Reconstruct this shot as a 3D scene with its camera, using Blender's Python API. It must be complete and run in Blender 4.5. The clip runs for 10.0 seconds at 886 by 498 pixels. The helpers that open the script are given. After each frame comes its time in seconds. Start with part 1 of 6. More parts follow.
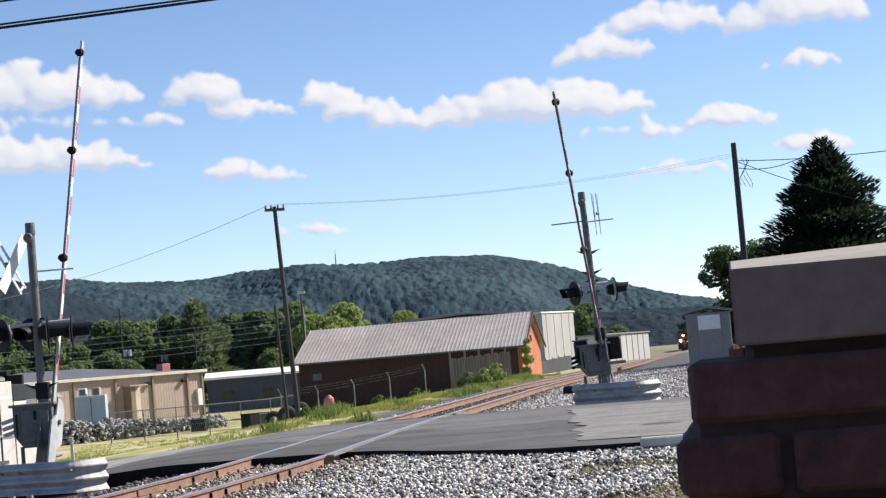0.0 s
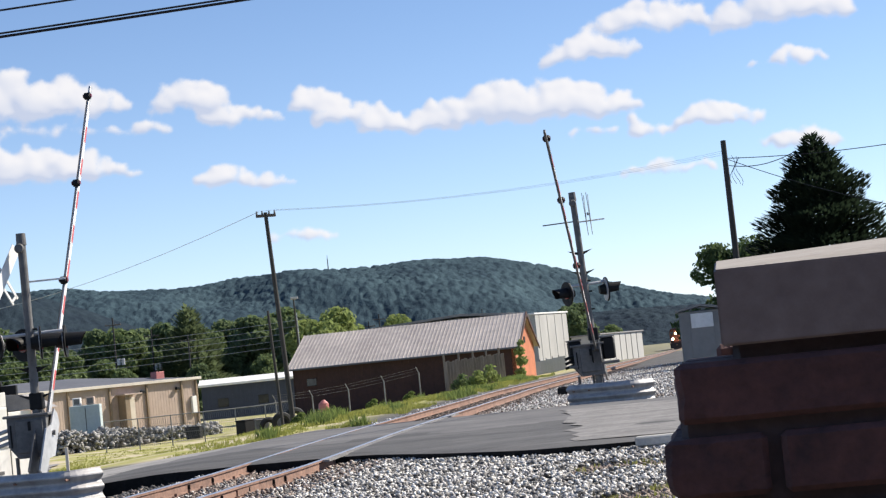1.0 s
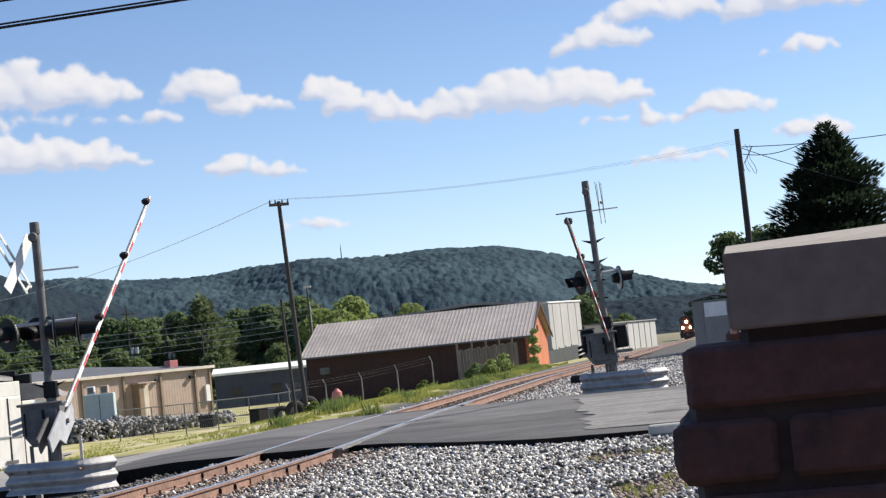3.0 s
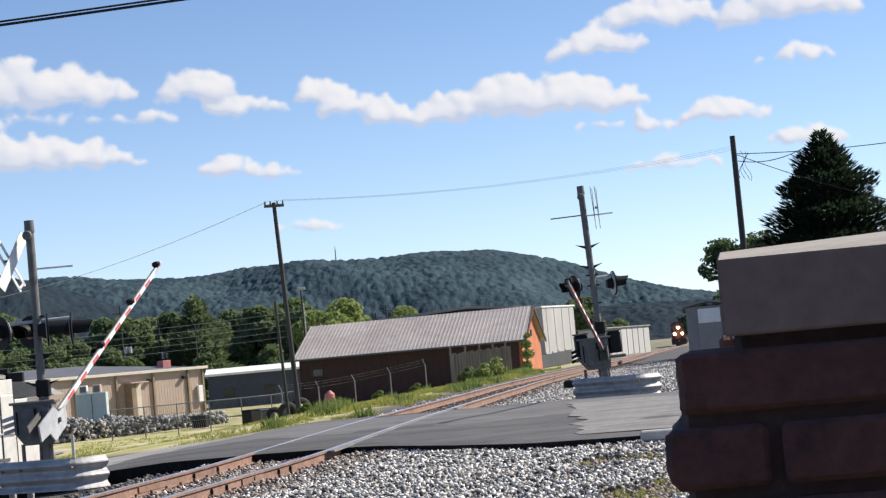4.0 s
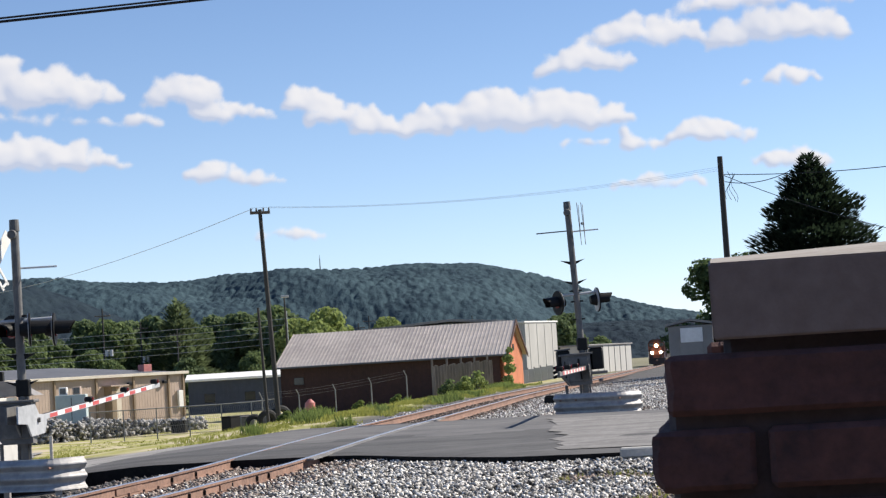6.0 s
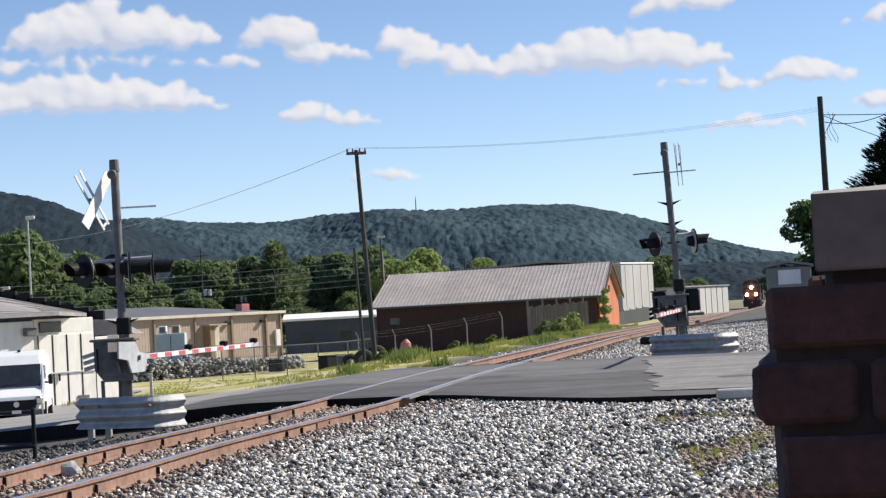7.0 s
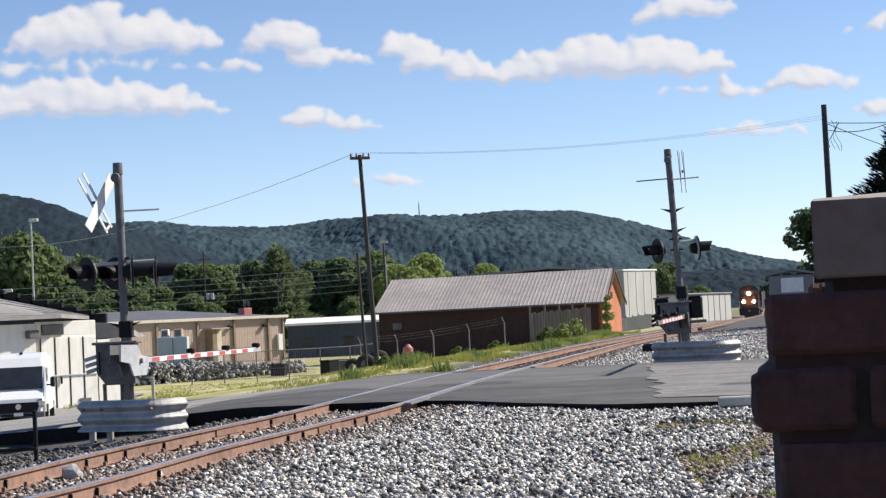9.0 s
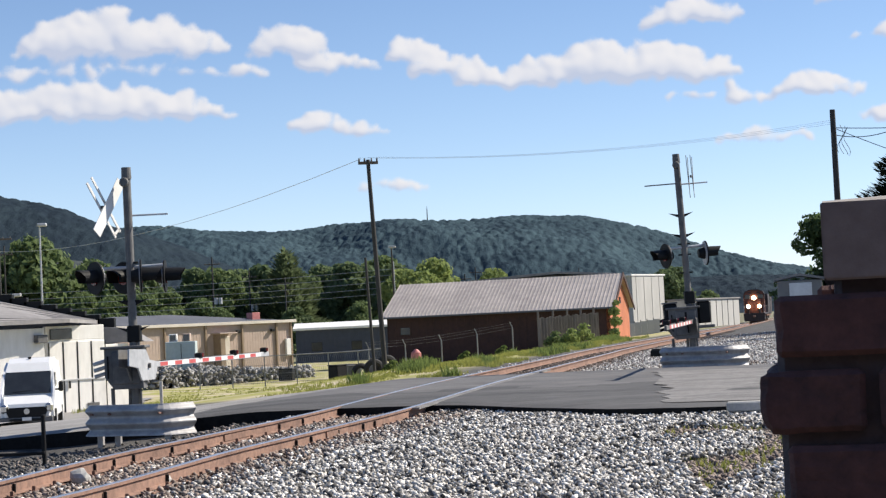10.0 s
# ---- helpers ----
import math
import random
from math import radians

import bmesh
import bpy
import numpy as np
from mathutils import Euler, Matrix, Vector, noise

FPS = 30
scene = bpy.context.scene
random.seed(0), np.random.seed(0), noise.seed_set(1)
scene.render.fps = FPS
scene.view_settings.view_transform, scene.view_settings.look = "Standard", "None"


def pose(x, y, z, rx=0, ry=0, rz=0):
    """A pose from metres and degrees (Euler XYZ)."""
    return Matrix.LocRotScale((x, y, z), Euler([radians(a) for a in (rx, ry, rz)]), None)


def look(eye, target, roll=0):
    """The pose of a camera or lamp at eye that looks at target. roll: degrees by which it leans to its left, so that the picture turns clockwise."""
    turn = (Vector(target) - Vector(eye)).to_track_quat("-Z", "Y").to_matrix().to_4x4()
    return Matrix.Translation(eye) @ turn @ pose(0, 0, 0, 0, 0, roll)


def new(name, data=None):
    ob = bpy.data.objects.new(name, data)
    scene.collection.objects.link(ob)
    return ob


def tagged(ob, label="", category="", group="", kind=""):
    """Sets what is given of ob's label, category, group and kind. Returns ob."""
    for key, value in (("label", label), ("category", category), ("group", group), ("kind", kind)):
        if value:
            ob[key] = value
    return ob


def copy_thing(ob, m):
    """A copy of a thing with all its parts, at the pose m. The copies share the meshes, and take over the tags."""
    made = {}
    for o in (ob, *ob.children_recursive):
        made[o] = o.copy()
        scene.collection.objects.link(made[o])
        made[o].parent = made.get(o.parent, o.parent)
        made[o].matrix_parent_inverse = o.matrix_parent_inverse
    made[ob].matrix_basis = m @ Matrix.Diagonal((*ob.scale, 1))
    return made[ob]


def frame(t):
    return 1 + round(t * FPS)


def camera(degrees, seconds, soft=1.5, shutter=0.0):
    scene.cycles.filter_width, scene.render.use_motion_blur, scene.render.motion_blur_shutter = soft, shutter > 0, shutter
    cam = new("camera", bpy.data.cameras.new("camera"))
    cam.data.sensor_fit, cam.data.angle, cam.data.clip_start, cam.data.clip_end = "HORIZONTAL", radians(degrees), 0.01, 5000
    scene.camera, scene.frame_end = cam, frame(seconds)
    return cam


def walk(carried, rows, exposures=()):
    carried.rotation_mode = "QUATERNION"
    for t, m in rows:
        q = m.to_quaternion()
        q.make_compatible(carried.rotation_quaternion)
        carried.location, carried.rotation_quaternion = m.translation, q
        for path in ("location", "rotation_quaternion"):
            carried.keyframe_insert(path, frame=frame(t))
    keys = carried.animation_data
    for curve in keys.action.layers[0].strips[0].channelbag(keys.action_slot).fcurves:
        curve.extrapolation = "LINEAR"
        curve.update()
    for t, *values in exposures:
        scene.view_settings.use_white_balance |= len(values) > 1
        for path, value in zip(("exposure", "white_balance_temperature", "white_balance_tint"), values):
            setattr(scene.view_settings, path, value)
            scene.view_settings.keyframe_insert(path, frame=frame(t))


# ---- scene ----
cam = camera(28.0, 10.0, soft=1.3)
# seconds, x, y, z, pitch, roll, yaw
PATH = (
    (0, 0.001, 0.0, 1.327, 3.59, 4.74, -3.02),
    (0.5, 0.002, 0.0, 1.324, 3.74, 5.25, -3.23),
    (1, 0.008, 0.0, 1.329, 3.66, 5.81, -3.21),
    (1.5, 0.010, 0.0, 1.328, 3.56, 6.10, -3.14),
    (2, 0.012, 0.0, 1.326, 3.46, 6.17, -3.01),
    (2.5, 0.012, 0.0, 1.325, 3.33, 6.02, -2.92),
    (4, 0.012, 0.0, 1.324, 3.43, 5.12, -3.00),
    (4.5, 0.006, 0.0, 1.334, 3.85, 4.68, -3.59),
    (5, 0.012, 0.0, 1.324, 4.43, 4.28, -4.34),
    (5.2, 0.012, 0.0, 1.323, 4.63, 4.13, -4.55),
    (6.3, -0.001, 0.0, 1.304, 3.09, 3.20, -2.74),
    (6.5, -0.003, 0.0, 1.302, 2.58, 3.13, -2.03),
    (7, -0.000, 0.0, 1.300, 2.06, 3.16, -0.52),
    (7.5, -0.000, 0.0, 1.300, 2.39, 2.90, 0.00),
    (8, 0.001, 0.0, 1.299, 2.63, 2.61, -0.18),
    (8.5, 0.002, 0.0, 1.299, 2.45, 2.77, -0.34),
    (9, 0.003, 0.0, 1.299, 2.24, 2.75, -0.44),
    (9.5, 0.003, 0.0, 1.298, 2.22, 2.58, -0.51),
    (10, 0.002, 0.0, 1.296, 2.41, 2.70, -0.18),
)
walk(cam, [(t, pose(x, y, z, 90 + p, r, w)) for t, x, y, z, p, r, w in PATH], exposures=((0, 0.71), (0.6, 0.73), (1.5, 0.66), (2.5, 0.63), (4, 0.65), (5, 0.70), (6.4, 0.60), (10, 0.59)))

# ---- light ----
SUN_AZ, SUN_EL = 20.0, 40.0  # degrees from +x towards +y; above the horizon
sun_dir = Vector((math.cos(radians(SUN_AZ)) * math.cos(radians(SUN_EL)), math.sin(radians(SUN_AZ)) * math.cos(radians(SUN_EL)), math.sin(radians(SUN_EL))))
sun_data = bpy.data.lights.new("sun", "SUN")
sun_data.energy, sun_data.angle, sun_data.color = 5.0, radians(0.53), (1.0, 0.925, 0.80)
new("sun", sun_data).matrix_world = look(sun_dir * 200, (0, 0, 0))
world = bpy.data.worlds.new("sky")
scene.world = world
world.use_nodes = True
wn, wl = world.node_tree.nodes, world.node_tree.links
sky = wn.new("ShaderNodeTexSky")
sky.sky_type, sky.sun_disc = "NISHITA", False
sky.sun_elevation, sky.sun_rotation = radians(SUN_EL), radians(90 - SUN_AZ)
sky.air_density, sky.dust_density, sky.ozone_density = 1.0, 0.12, 3.3
tint = wn.new("ShaderNodeMix")
tint.data_type, tint.blend_type = "RGBA", "MULTIPLY"
tint.inputs[0].default_value, tint.inputs[7].default_value = 1.0, (0.905, 0.96, 1.11, 1)
wl.new(sky.outputs[0], tint.inputs[6])
# pale haze low over the land
geo_w, sep_w, pw = wn.new("ShaderNodeTexCoord"), wn.new("ShaderNodeSeparateXYZ"), wn.new("ShaderNodeMath")
wl.new(geo_w.outputs["Generated"], sep_w.inputs[0])
inv = wn.new("ShaderNodeMath")
inv.operation, inv.use_clamp = "SUBTRACT", True
inv.inputs[0].default_value = 1.0
wl.new(sep_w.outputs[2], inv.inputs[1])
pw.operation, pw.inputs[1].default_value = "POWER", 9.0
wl.new(inv.outputs[0], pw.inputs[0])
haze = wn.new("ShaderNodeMix")
haze.data_type, haze.blend_type = "RGBA", "ADD"
haze.inputs[7].default_value = (2.6, 3.3, 4.9, 1)
wl.new(pw.outputs[0], haze.inputs[0])
wl.new(tint.outputs[2], haze.inputs[6])
wl.new(haze.outputs[2], wn["Background"].inputs[0])
wn["Background"].inputs[1].default_value = 0.071


# ---- materials ----
def mat(name, a, b=None, rough=0.7, metal=0.0, grain=6.0, stain=0.5, bump=0.3, depth=0.02, coord="Object", spec=0.4, stretch=None, island=0.0):
    """Two colours mixed by noise at two scales, with fine relief."""
    m = bpy.data.materials.new(name)
    m.use_nodes = True
    n, l = m.node_tree.nodes, m.node_tree.links
    bs = n["Principled BSDF"]
    b = b or tuple(c * 0.7 for c in a)
    tc = n.new("ShaderNodeTexCoord")
    src = tc.outputs[coord]
    if stretch:
        mp = n.new("ShaderNodeMapping")
        mp.inputs["Scale"].default_value = stretch
        l.new(src, mp.inputs[0])
        src = mp.outputs[0]
    n1, n2 = n.new("ShaderNodeTexNoise"), n.new("ShaderNodeTexNoise")
    for q, s, d in ((n1, grain, 6), (n2, stain, 4)):
        q.inputs["Scale"].default_value, q.inputs["Detail"].default_value, q.inputs["Roughness"].default_value = s, d, 0.65
        l.new(src, q.inputs["Vector"])
    add = n.new("ShaderNodeMath")
    add.operation = "ADD"
    l.new(n1.outputs[0], add.inputs[0])
    l.new(n2.outputs[0], add.inputs[1])
    ramp = n.new("ShaderNodeMapRange")
    ramp.inputs[1].default_value, ramp.inputs[2].default_value = 0.72, 1.28
    l.new(add.outputs[0], ramp.inputs[0])
    fac = ramp.outputs[0]
    if island:
        geo, oi = n.new("ShaderNodeNewGeometry"), n.new("ShaderNodeObjectInfo")
        s2 = n.new("ShaderNodeMath")
        s2.operation = "ADD"
        l.new(geo.outputs["Random Per Island"], s2.inputs[0])
        l.new(oi.outputs["Random"], s2.inputs[1])
        fr = n.new("ShaderNodeMath")
        fr.operation = "FRACT"
        l.new(s2.outputs[0], fr.inputs[0])
        mm = n.new("ShaderNodeMix")
        mm.inputs[0].default_value = island
        l.new(fac, mm.inputs[2])
        l.new(fr.outputs[0], mm.inputs[3])
        fac = mm.outputs[0]
    mix = n.new("ShaderNodeMix")
    mix.data_type = "RGBA"
    l.new(fac, mix.inputs[0])
    mix.inputs[6].default_value, mix.inputs[7].default_value = (*b, 1), (*a, 1)
    l.new(mix.outputs[2], bs.inputs["Base Color"])
    bs.inputs["Roughness"].default_value, bs.inputs["Metallic"].default_value = rough, metal
    bs.inputs["Specular IOR Level"].default_value = spec
    if bump:
        bp = n.new("ShaderNodeBump")
        bp.inputs["Strength"].default_value, bp.inputs["Distance"].default_value = bump, depth
        l.new(n1.outputs[0], bp.inputs["Height"])
        l.new(bp.outputs[0], bs.inputs["Normal"])
    return m


def glow(name, colour, strength):
    m = bpy.data.materials.new(name)
    m.use_nodes = True
    bs = m.node_tree.nodes["Principled BSDF"]
    bs.inputs["Base Color"].default_value = (*colour, 1)
    bs.inputs["Emission Color"].default_value, bs.inputs["Emission Strength"].default_value = (*colour, 1), strength
    return m


def foliage(name, a, b, hue=0.5):
    m = mat(name, a, b, rough=0.75, grain=3.0, stain=0.35, bump=0, spec=0.15, island=hue)
    n, l = m.node_tree.nodes, m.node_tree.links
    bs = n["Principled BSDF"]
    through_leaf, mixed = n.new("ShaderNodeBsdfTranslucent"), n.new("ShaderNodeMixShader")
    l.new(bs.inputs["Base Color"].links[0].from_socket, through_leaf.inputs[0])
    mixed.inputs[0].default_value = 0.45
    l.new(bs.outputs[0], mixed.inputs[1])
    l.new(through_leaf.outputs[0], mixed.inputs[2])
    l.new(mixed.outputs[0], n["Material Output"].inputs[0])
    return m


M = dict(
    asphalt=mat("asphalt", (0.118, 0.114, 0.113), (0.030, 0.030, 0.032), rough=0.9, stretch=(0.3, 1.5, 1), grain=6, stain=0.5, bump=0.8, depth=0.02),
    old_asphalt=mat("old_asphalt", (0.34, 0.325, 0.312), (0.17, 0.164, 0.158), rough=0.95, grain=30, stain=0.6, bump=0.7, depth=0.015),
    stone=mat("ballast_stone", (0.92, 0.88, 0.83), (0.125, 0.118, 0.113), rough=0.85, grain=20, stain=3, bump=0.4, depth=0.01, island=0.92),
    dark_stone=mat("dark_stone", (0.155, 0.147, 0.143), (0.040, 0.038, 0.037), rough=0.9, grain=20, stain=2, bump=0.4, depth=0.01, island=0.7),
    brown_stone=mat("rusty_stone", (0.38, 0.31, 0.27), (0.12, 0.09, 0.075), rough=0.9, grain=20, stain=2, bump=0.4, depth=0.01, island=0.7),
    riprap=mat("riprap", (0.42, 0.41, 0.40), (0.06, 0.06, 0.06), rough=0.9, grain=6, stain=1, bump=0.5, depth=0.03, island=0.6),
    cream=mat("cream_trim", (0.66, 0.60, 0.52), (0.52, 0.47, 0.40), rough=0.6, grain=2, stain=0.4, bump=0.1, depth=0.004),
    shaded_tar=mat("shaded_tar_edge", (0.022, 0.021, 0.021), (0.009, 0.009, 0.009), rough=0.95, grain=14, stain=2, bump=0.7, depth=0.02, spec=0.1),
    mid_asphalt=mat("grey_asphalt", (0.178, 0.172, 0.170), (0.060, 0.058, 0.060), rough=0.92, stretch=(0.3, 1.5, 1), grain=6, stain=0.5, bump=0.6, depth=0.01),
    mid_pale=mat("worn_asphalt", (0.27, 0.258, 0.25), (0.10, 0.096, 0.094), rough=0.95, grain=12, stain=1.3, bump=0.8, depth=0.02, stretch=(0.6, 1.2, 1)),
    white_wall=mat("whitewash", (0.80, 0.775, 0.735), (0.66, 0.635, 0.595), rough=0.8, grain=4, stain=0.5, bump=0.2, depth=0.006, stretch=(1, 1, 0.3)),
    rust=mat("rusty_steel", (0.31, 0.185, 0.135), (0.13, 0.078, 0.06), rough=0.8, grain=14, stain=1.5, bump=0.3, depth=0.003),
    railtop=mat("polished_steel", (0.62, 0.62, 0.64), (0.45, 0.45, 0.47), rough=0.32, metal=0.9, grain=8, stain=1, bump=0.05, depth=0.001),
    wood=mat("weathered_wood", (0.16, 0.125, 0.10), (0.06, 0.048, 0.04), rough=0.9, grain=9, stain=1, bump=0.6, depth=0.01, stretch=(1, 1, 0.12)),
    tie=mat("creosote_wood", (0.11, 0.085, 0.07), (0.05, 0.04, 0.035), rough=0.9, grain=9, stain=1, bump=0.6, depth=0.01),
    pole=mat("pole_wood", (0.062, 0.058, 0.055), (0.03, 0.029, 0.028), rough=0.9, grain=7, stain=0.6, bump=0.5, depth=0.01, stretch=(1, 1, 0.1)),
    galv=mat("galvanised_steel", (0.55, 0.55, 0.56), (0.36, 0.365, 0.375), rough=0.5, metal=0.3, grain=5, stain=1.2, bump=0.1, depth=0.003),
    old_galv=mat("weathered_galvanised", (0.47, 0.455, 0.45), (0.26, 0.252, 0.25), rough=0.55, metal=0.25, grain=6, stain=2.5, bump=0.15, depth=0.004),
    grey=mat("grey_paint", (0.17, 0.165, 0.16), (0.09, 0.088, 0.088), rough=0.65, metal=0.1, grain=9, stain=1.5, bump=0.2, depth=0.004),
    black=mat("black_paint", (0.014, 0.014, 0.015), (0.008, 0.008, 0.008), spec=0.2, rough=0.6, grain=9, stain=1.5, bump=0.1, depth=0.002),
    white=mat("white_paint", (0.80, 0.79, 0.77), (0.62, 0.61, 0.59), rough=0.6, grain=5, stain=0.8, bump=0.15, depth=0.004),
    red=mat("red_reflective", (0.54, 0.10, 0.095), (0.42, 0.075, 0.075), rough=0.4, grain=6, stain=1, bump=0.05, depth=0.002),
    lens=mat("red_lens", (0.20, 0.02, 0.02), (0.12, 0.01, 0.01), rough=0.15, grain=10, stain=1, bump=0.0),
    brick=mat("red_brick", (0.185, 0.100, 0.087), (0.050, 0.042, 0.046), rough=0.9, grain=70, stain=13, bump=0.6, depth=0.004, island=0.3),
    mortar=mat("mortar", (0.125, 0.118, 0.122), (0.075, 0.072, 0.075), rough=0.95, grain=60, stain=5, bump=0.6, depth=0.004),
    cap=mat("cast_stone", (0.34, 0.31, 0.28), (0.24, 0.215, 0.195), rough=0.9, grain=40, stain=5, bump=0.4, depth=0.003),
    brown_wall=mat("shade_darkened_boards", (0.062, 0.030, 0.026), (0.036, 0.020, 0.018), rough=0.85, grain=3, stain=0.4, bump=0.3, depth=0.02),
    orange_wall=mat("sunlit_orange_brick", (0.48, 0.17, 0.08), (0.33, 0.11, 0.055), rough=0.85, grain=4, stain=0.6, bump=0.3, depth=0.02),
    tin=mat("tin_roof", (0.50, 0.455, 0.42), (0.34, 0.305, 0.285), rough=0.55, metal=0.3, grain=1.5, stain=0.25, bump=0.1, depth=0.01),
    tan=mat("tan_metal", (0.47, 0.365, 0.305), (0.38, 0.295, 0.245), rough=0.6, grain=2, stain=0.3, bump=0.1, depth=0.01),
    tan_dark=mat("tan_trim", (0.30, 0.22, 0.15), (0.20, 0.15, 0.10), rough=0.6, grain=2, stain=0.3, bump=0.1, depth=0.01),
    blue_wall=mat("slate_blue_metal", (0.05, 0.06, 0.088), (0.036, 0.043, 0.062), rough=0.6, grain=2, stain=0.3, bump=0.1, depth=0.01),
    pale=mat("pale_metal", (0.47, 0.455, 0.43), (0.38, 0.367, 0.347), rough=0.65, grain=1.5, stain=0.2, bump=0.15, depth=0.01, stretch=(1, 1, 0.25)),
    roof_dark=mat("felt_roof", (0.12, 0.125, 0.145), (0.075, 0.08, 0.095), rough=0.85, grain=3, stain=0.4, bump=0.3, depth=0.02),
    roof_grey=mat("shingle_roof", (0.30, 0.285, 0.28), (0.20, 0.19, 0.19), rough=0.85, grain=3, stain=0.4, bump=0.3, depth=0.02),
    shed=mat("shed_grey", (0.25, 0.24, 0.23), (0.19, 0.183, 0.175), rough=0.55, metal=0.2, grain=2, stain=0.6, bump=0.08, depth=0.005),
    utility_green=mat("utility_green", (0.46, 0.53, 0.53), (0.36, 0.42, 0.42), rough=0.55, grain=4, stain=0.8, bump=0.1, depth=0.005),
    glass=mat("dark_glass", (0.03, 0.035, 0.04), (0.02, 0.022, 0.026), rough=0.08, grain=2, stain=1, bump=0, spec=0.6),
    van=mat("van_white", (0.78, 0.78, 0.78), (0.70, 0.70, 0.70), rough=0.25, grain=2, stain=0.6, bump=0, spec=0.5),
    rubber=mat("rubber", (0.025, 0.025, 0.025), (0.015, 0.015, 0.015), rough=0.8, grain=8, stain=1, bump=0.2, depth=0.004),
    chrome=mat("bright_metal", (0.6, 0.6, 0.6), (0.5, 0.5, 0.5), rough=0.2, metal=1.0, grain=4, stain=1, bump=0),
    cable=mat("cable", (0.02, 0.02, 0.022), (0.012, 0.012, 0.013), rough=0.6, grain=4, stain=1, bump=0),
    thin_cable=mat("aluminium_cable", (0.55, 0.57, 0.60), (0.45, 0.47, 0.50), rough=0.5, grain=4, stain=1, bump=0),
    loco_orange=mat("loco_orange", (0.17, 0.052, 0.03), (0.09, 0.03, 0.02), rough=0.5, grain=3, stain=0.5, bump=0.05, depth=0.005),
    loco_dark=mat("loco_dark", (0.05, 0.035, 0.035), (0.03, 0.022, 0.022), rough=0.6, grain=3, stain=0.5, bump=0.05, depth=0.005),
    headlight=glow("headlight", (1.0, 0.74, 0.46), 14.0),
    bark=mat("bark", (0.10, 0.08, 0.06), (0.05, 0.04, 0.03), rough=0.95, grain=6, stain=1, bump=0.7, depth=0.03),
    leaf=foliage("leaf_green", (0.20, 0.26, 0.105), (0.085, 0.12, 0.055)),
    leaf_bright=foliage("leaf_bright", (0.33, 0.39, 0.135), (0.15, 0.195, 0.07)),
    leaf_dark=foliage("leaf_dark", (0.185, 0.24, 0.11), (0.085, 0.12, 0.062)),
    leaf_deep=foliage("leaf_deep_green", (0.125, 0.175, 0.07), (0.042, 0.07, 0.032)),
    cedar=foliage("cedar_green", (0.19, 0.235, 0.115), (0.085, 0.115, 0.06)),
    conifer=foliage("conifer_green", (0.030, 0.046, 0.026), (0.010, 0.018, 0.011)),
    grass=foliage("grass_green", (0.40, 0.40, 0.11), (0.18, 0.20, 0.055)),
    weed=foliage("weed_green", (0.27, 0.33, 0.10), (0.075, 0.11, 0.035)),
    red_drum=mat("red_plastic", (0.50, 0.19, 0.17), (0.38, 0.13, 0.12), rough=0.5, grain=4, stain=1, bump=0.05, depth=0.003),
    fence=mat("fence_steel", (0.30, 0.30, 0.30), (0.18, 0.175, 0.17), rough=0.6, metal=0.4, grain=5, stain=1, bump=0.1, depth=0.003),
    board=mat("fence_board", (0.22, 0.19, 0.165), (0.12, 0.105, 0.09), rough=0.9, grain=8, stain=1, bump=0.4, depth=0.01, stretch=(1, 1, 0.15)),
    concrete=mat("concrete", (0.48, 0.465, 0.44), (0.34, 0.33, 0.31), rough=0.9, grain=20, stain=2, bump=0.4, depth=0.006),
)


# ---- mesh helpers ----
def part(name, bm, material, parent=None, label="", smooth=False):
    me = bpy.data.meshes.new(name)
    bmesh.ops.recalc_face_normals(bm, faces=bm.faces)
    bm.to_mesh(me)
    bm.free()
    for q in material if isinstance(material, (list, tuple)) else [material]:
        me.materials.append(q)
    if smooth:
        for p in me.polygons:
            p.use_smooth = True
    ob = new(name, me)
    ob.parent = parent
    if label:
        tagged(ob, label)
    return ob


def raw(name, verts, faces, material, parent=None, label=""):
    me = bpy.data.meshes.new(name)
    me.from_pydata(verts, [], faces)
    for q in material if isinstance(material, (list, tuple)) else [material]:
        me.materials.append(q)
    ob = new(name, me)
    ob.parent = parent
    if label:
        tagged(ob, label)
    return ob


def thing(name, label, category, m=None, group="", kind=""):
    ob = tagged(new(name), label, category, group, kind)
    if m is not None:
        ob.matrix_basis = m
    return ob


def box(c, s, bev=0.0, bm=None, rot=None):
    """A box of size s about c, with bevelled edges."""
    bm = bm or bmesh.new()
    mm = Matrix.Translation(c) @ (rot or Matrix()) @ Matrix.Diagonal((*s, 1))
    r = bmesh.ops.create_cube(bm, size=1, matrix=mm)
    if bev:
        es = list({e for v in r["verts"] for e in v.link_edges})
        bmesh.ops.bevel(bm, geom=es, offset=bev, segments=1, affect="EDGES", clamp_overlap=True)
    return bm


def rod(p, q, r, r2=None, seg=10, bm=None):
    """A rod or cone from p to q."""
    bm = bm or bmesh.new()
    p, q = Vector(p), Vector(q)
    d = q - p
    mm = Matrix.Translation((p + q) / 2) @ d.to_track_quat("Z", "Y").to_matrix().to_4x4()
    bmesh.ops.create_cone(bm, cap_ends=True, segments=seg, radius1=r, radius2=r if r2 is None else r2, depth=d.length, matrix=mm)
    return bm


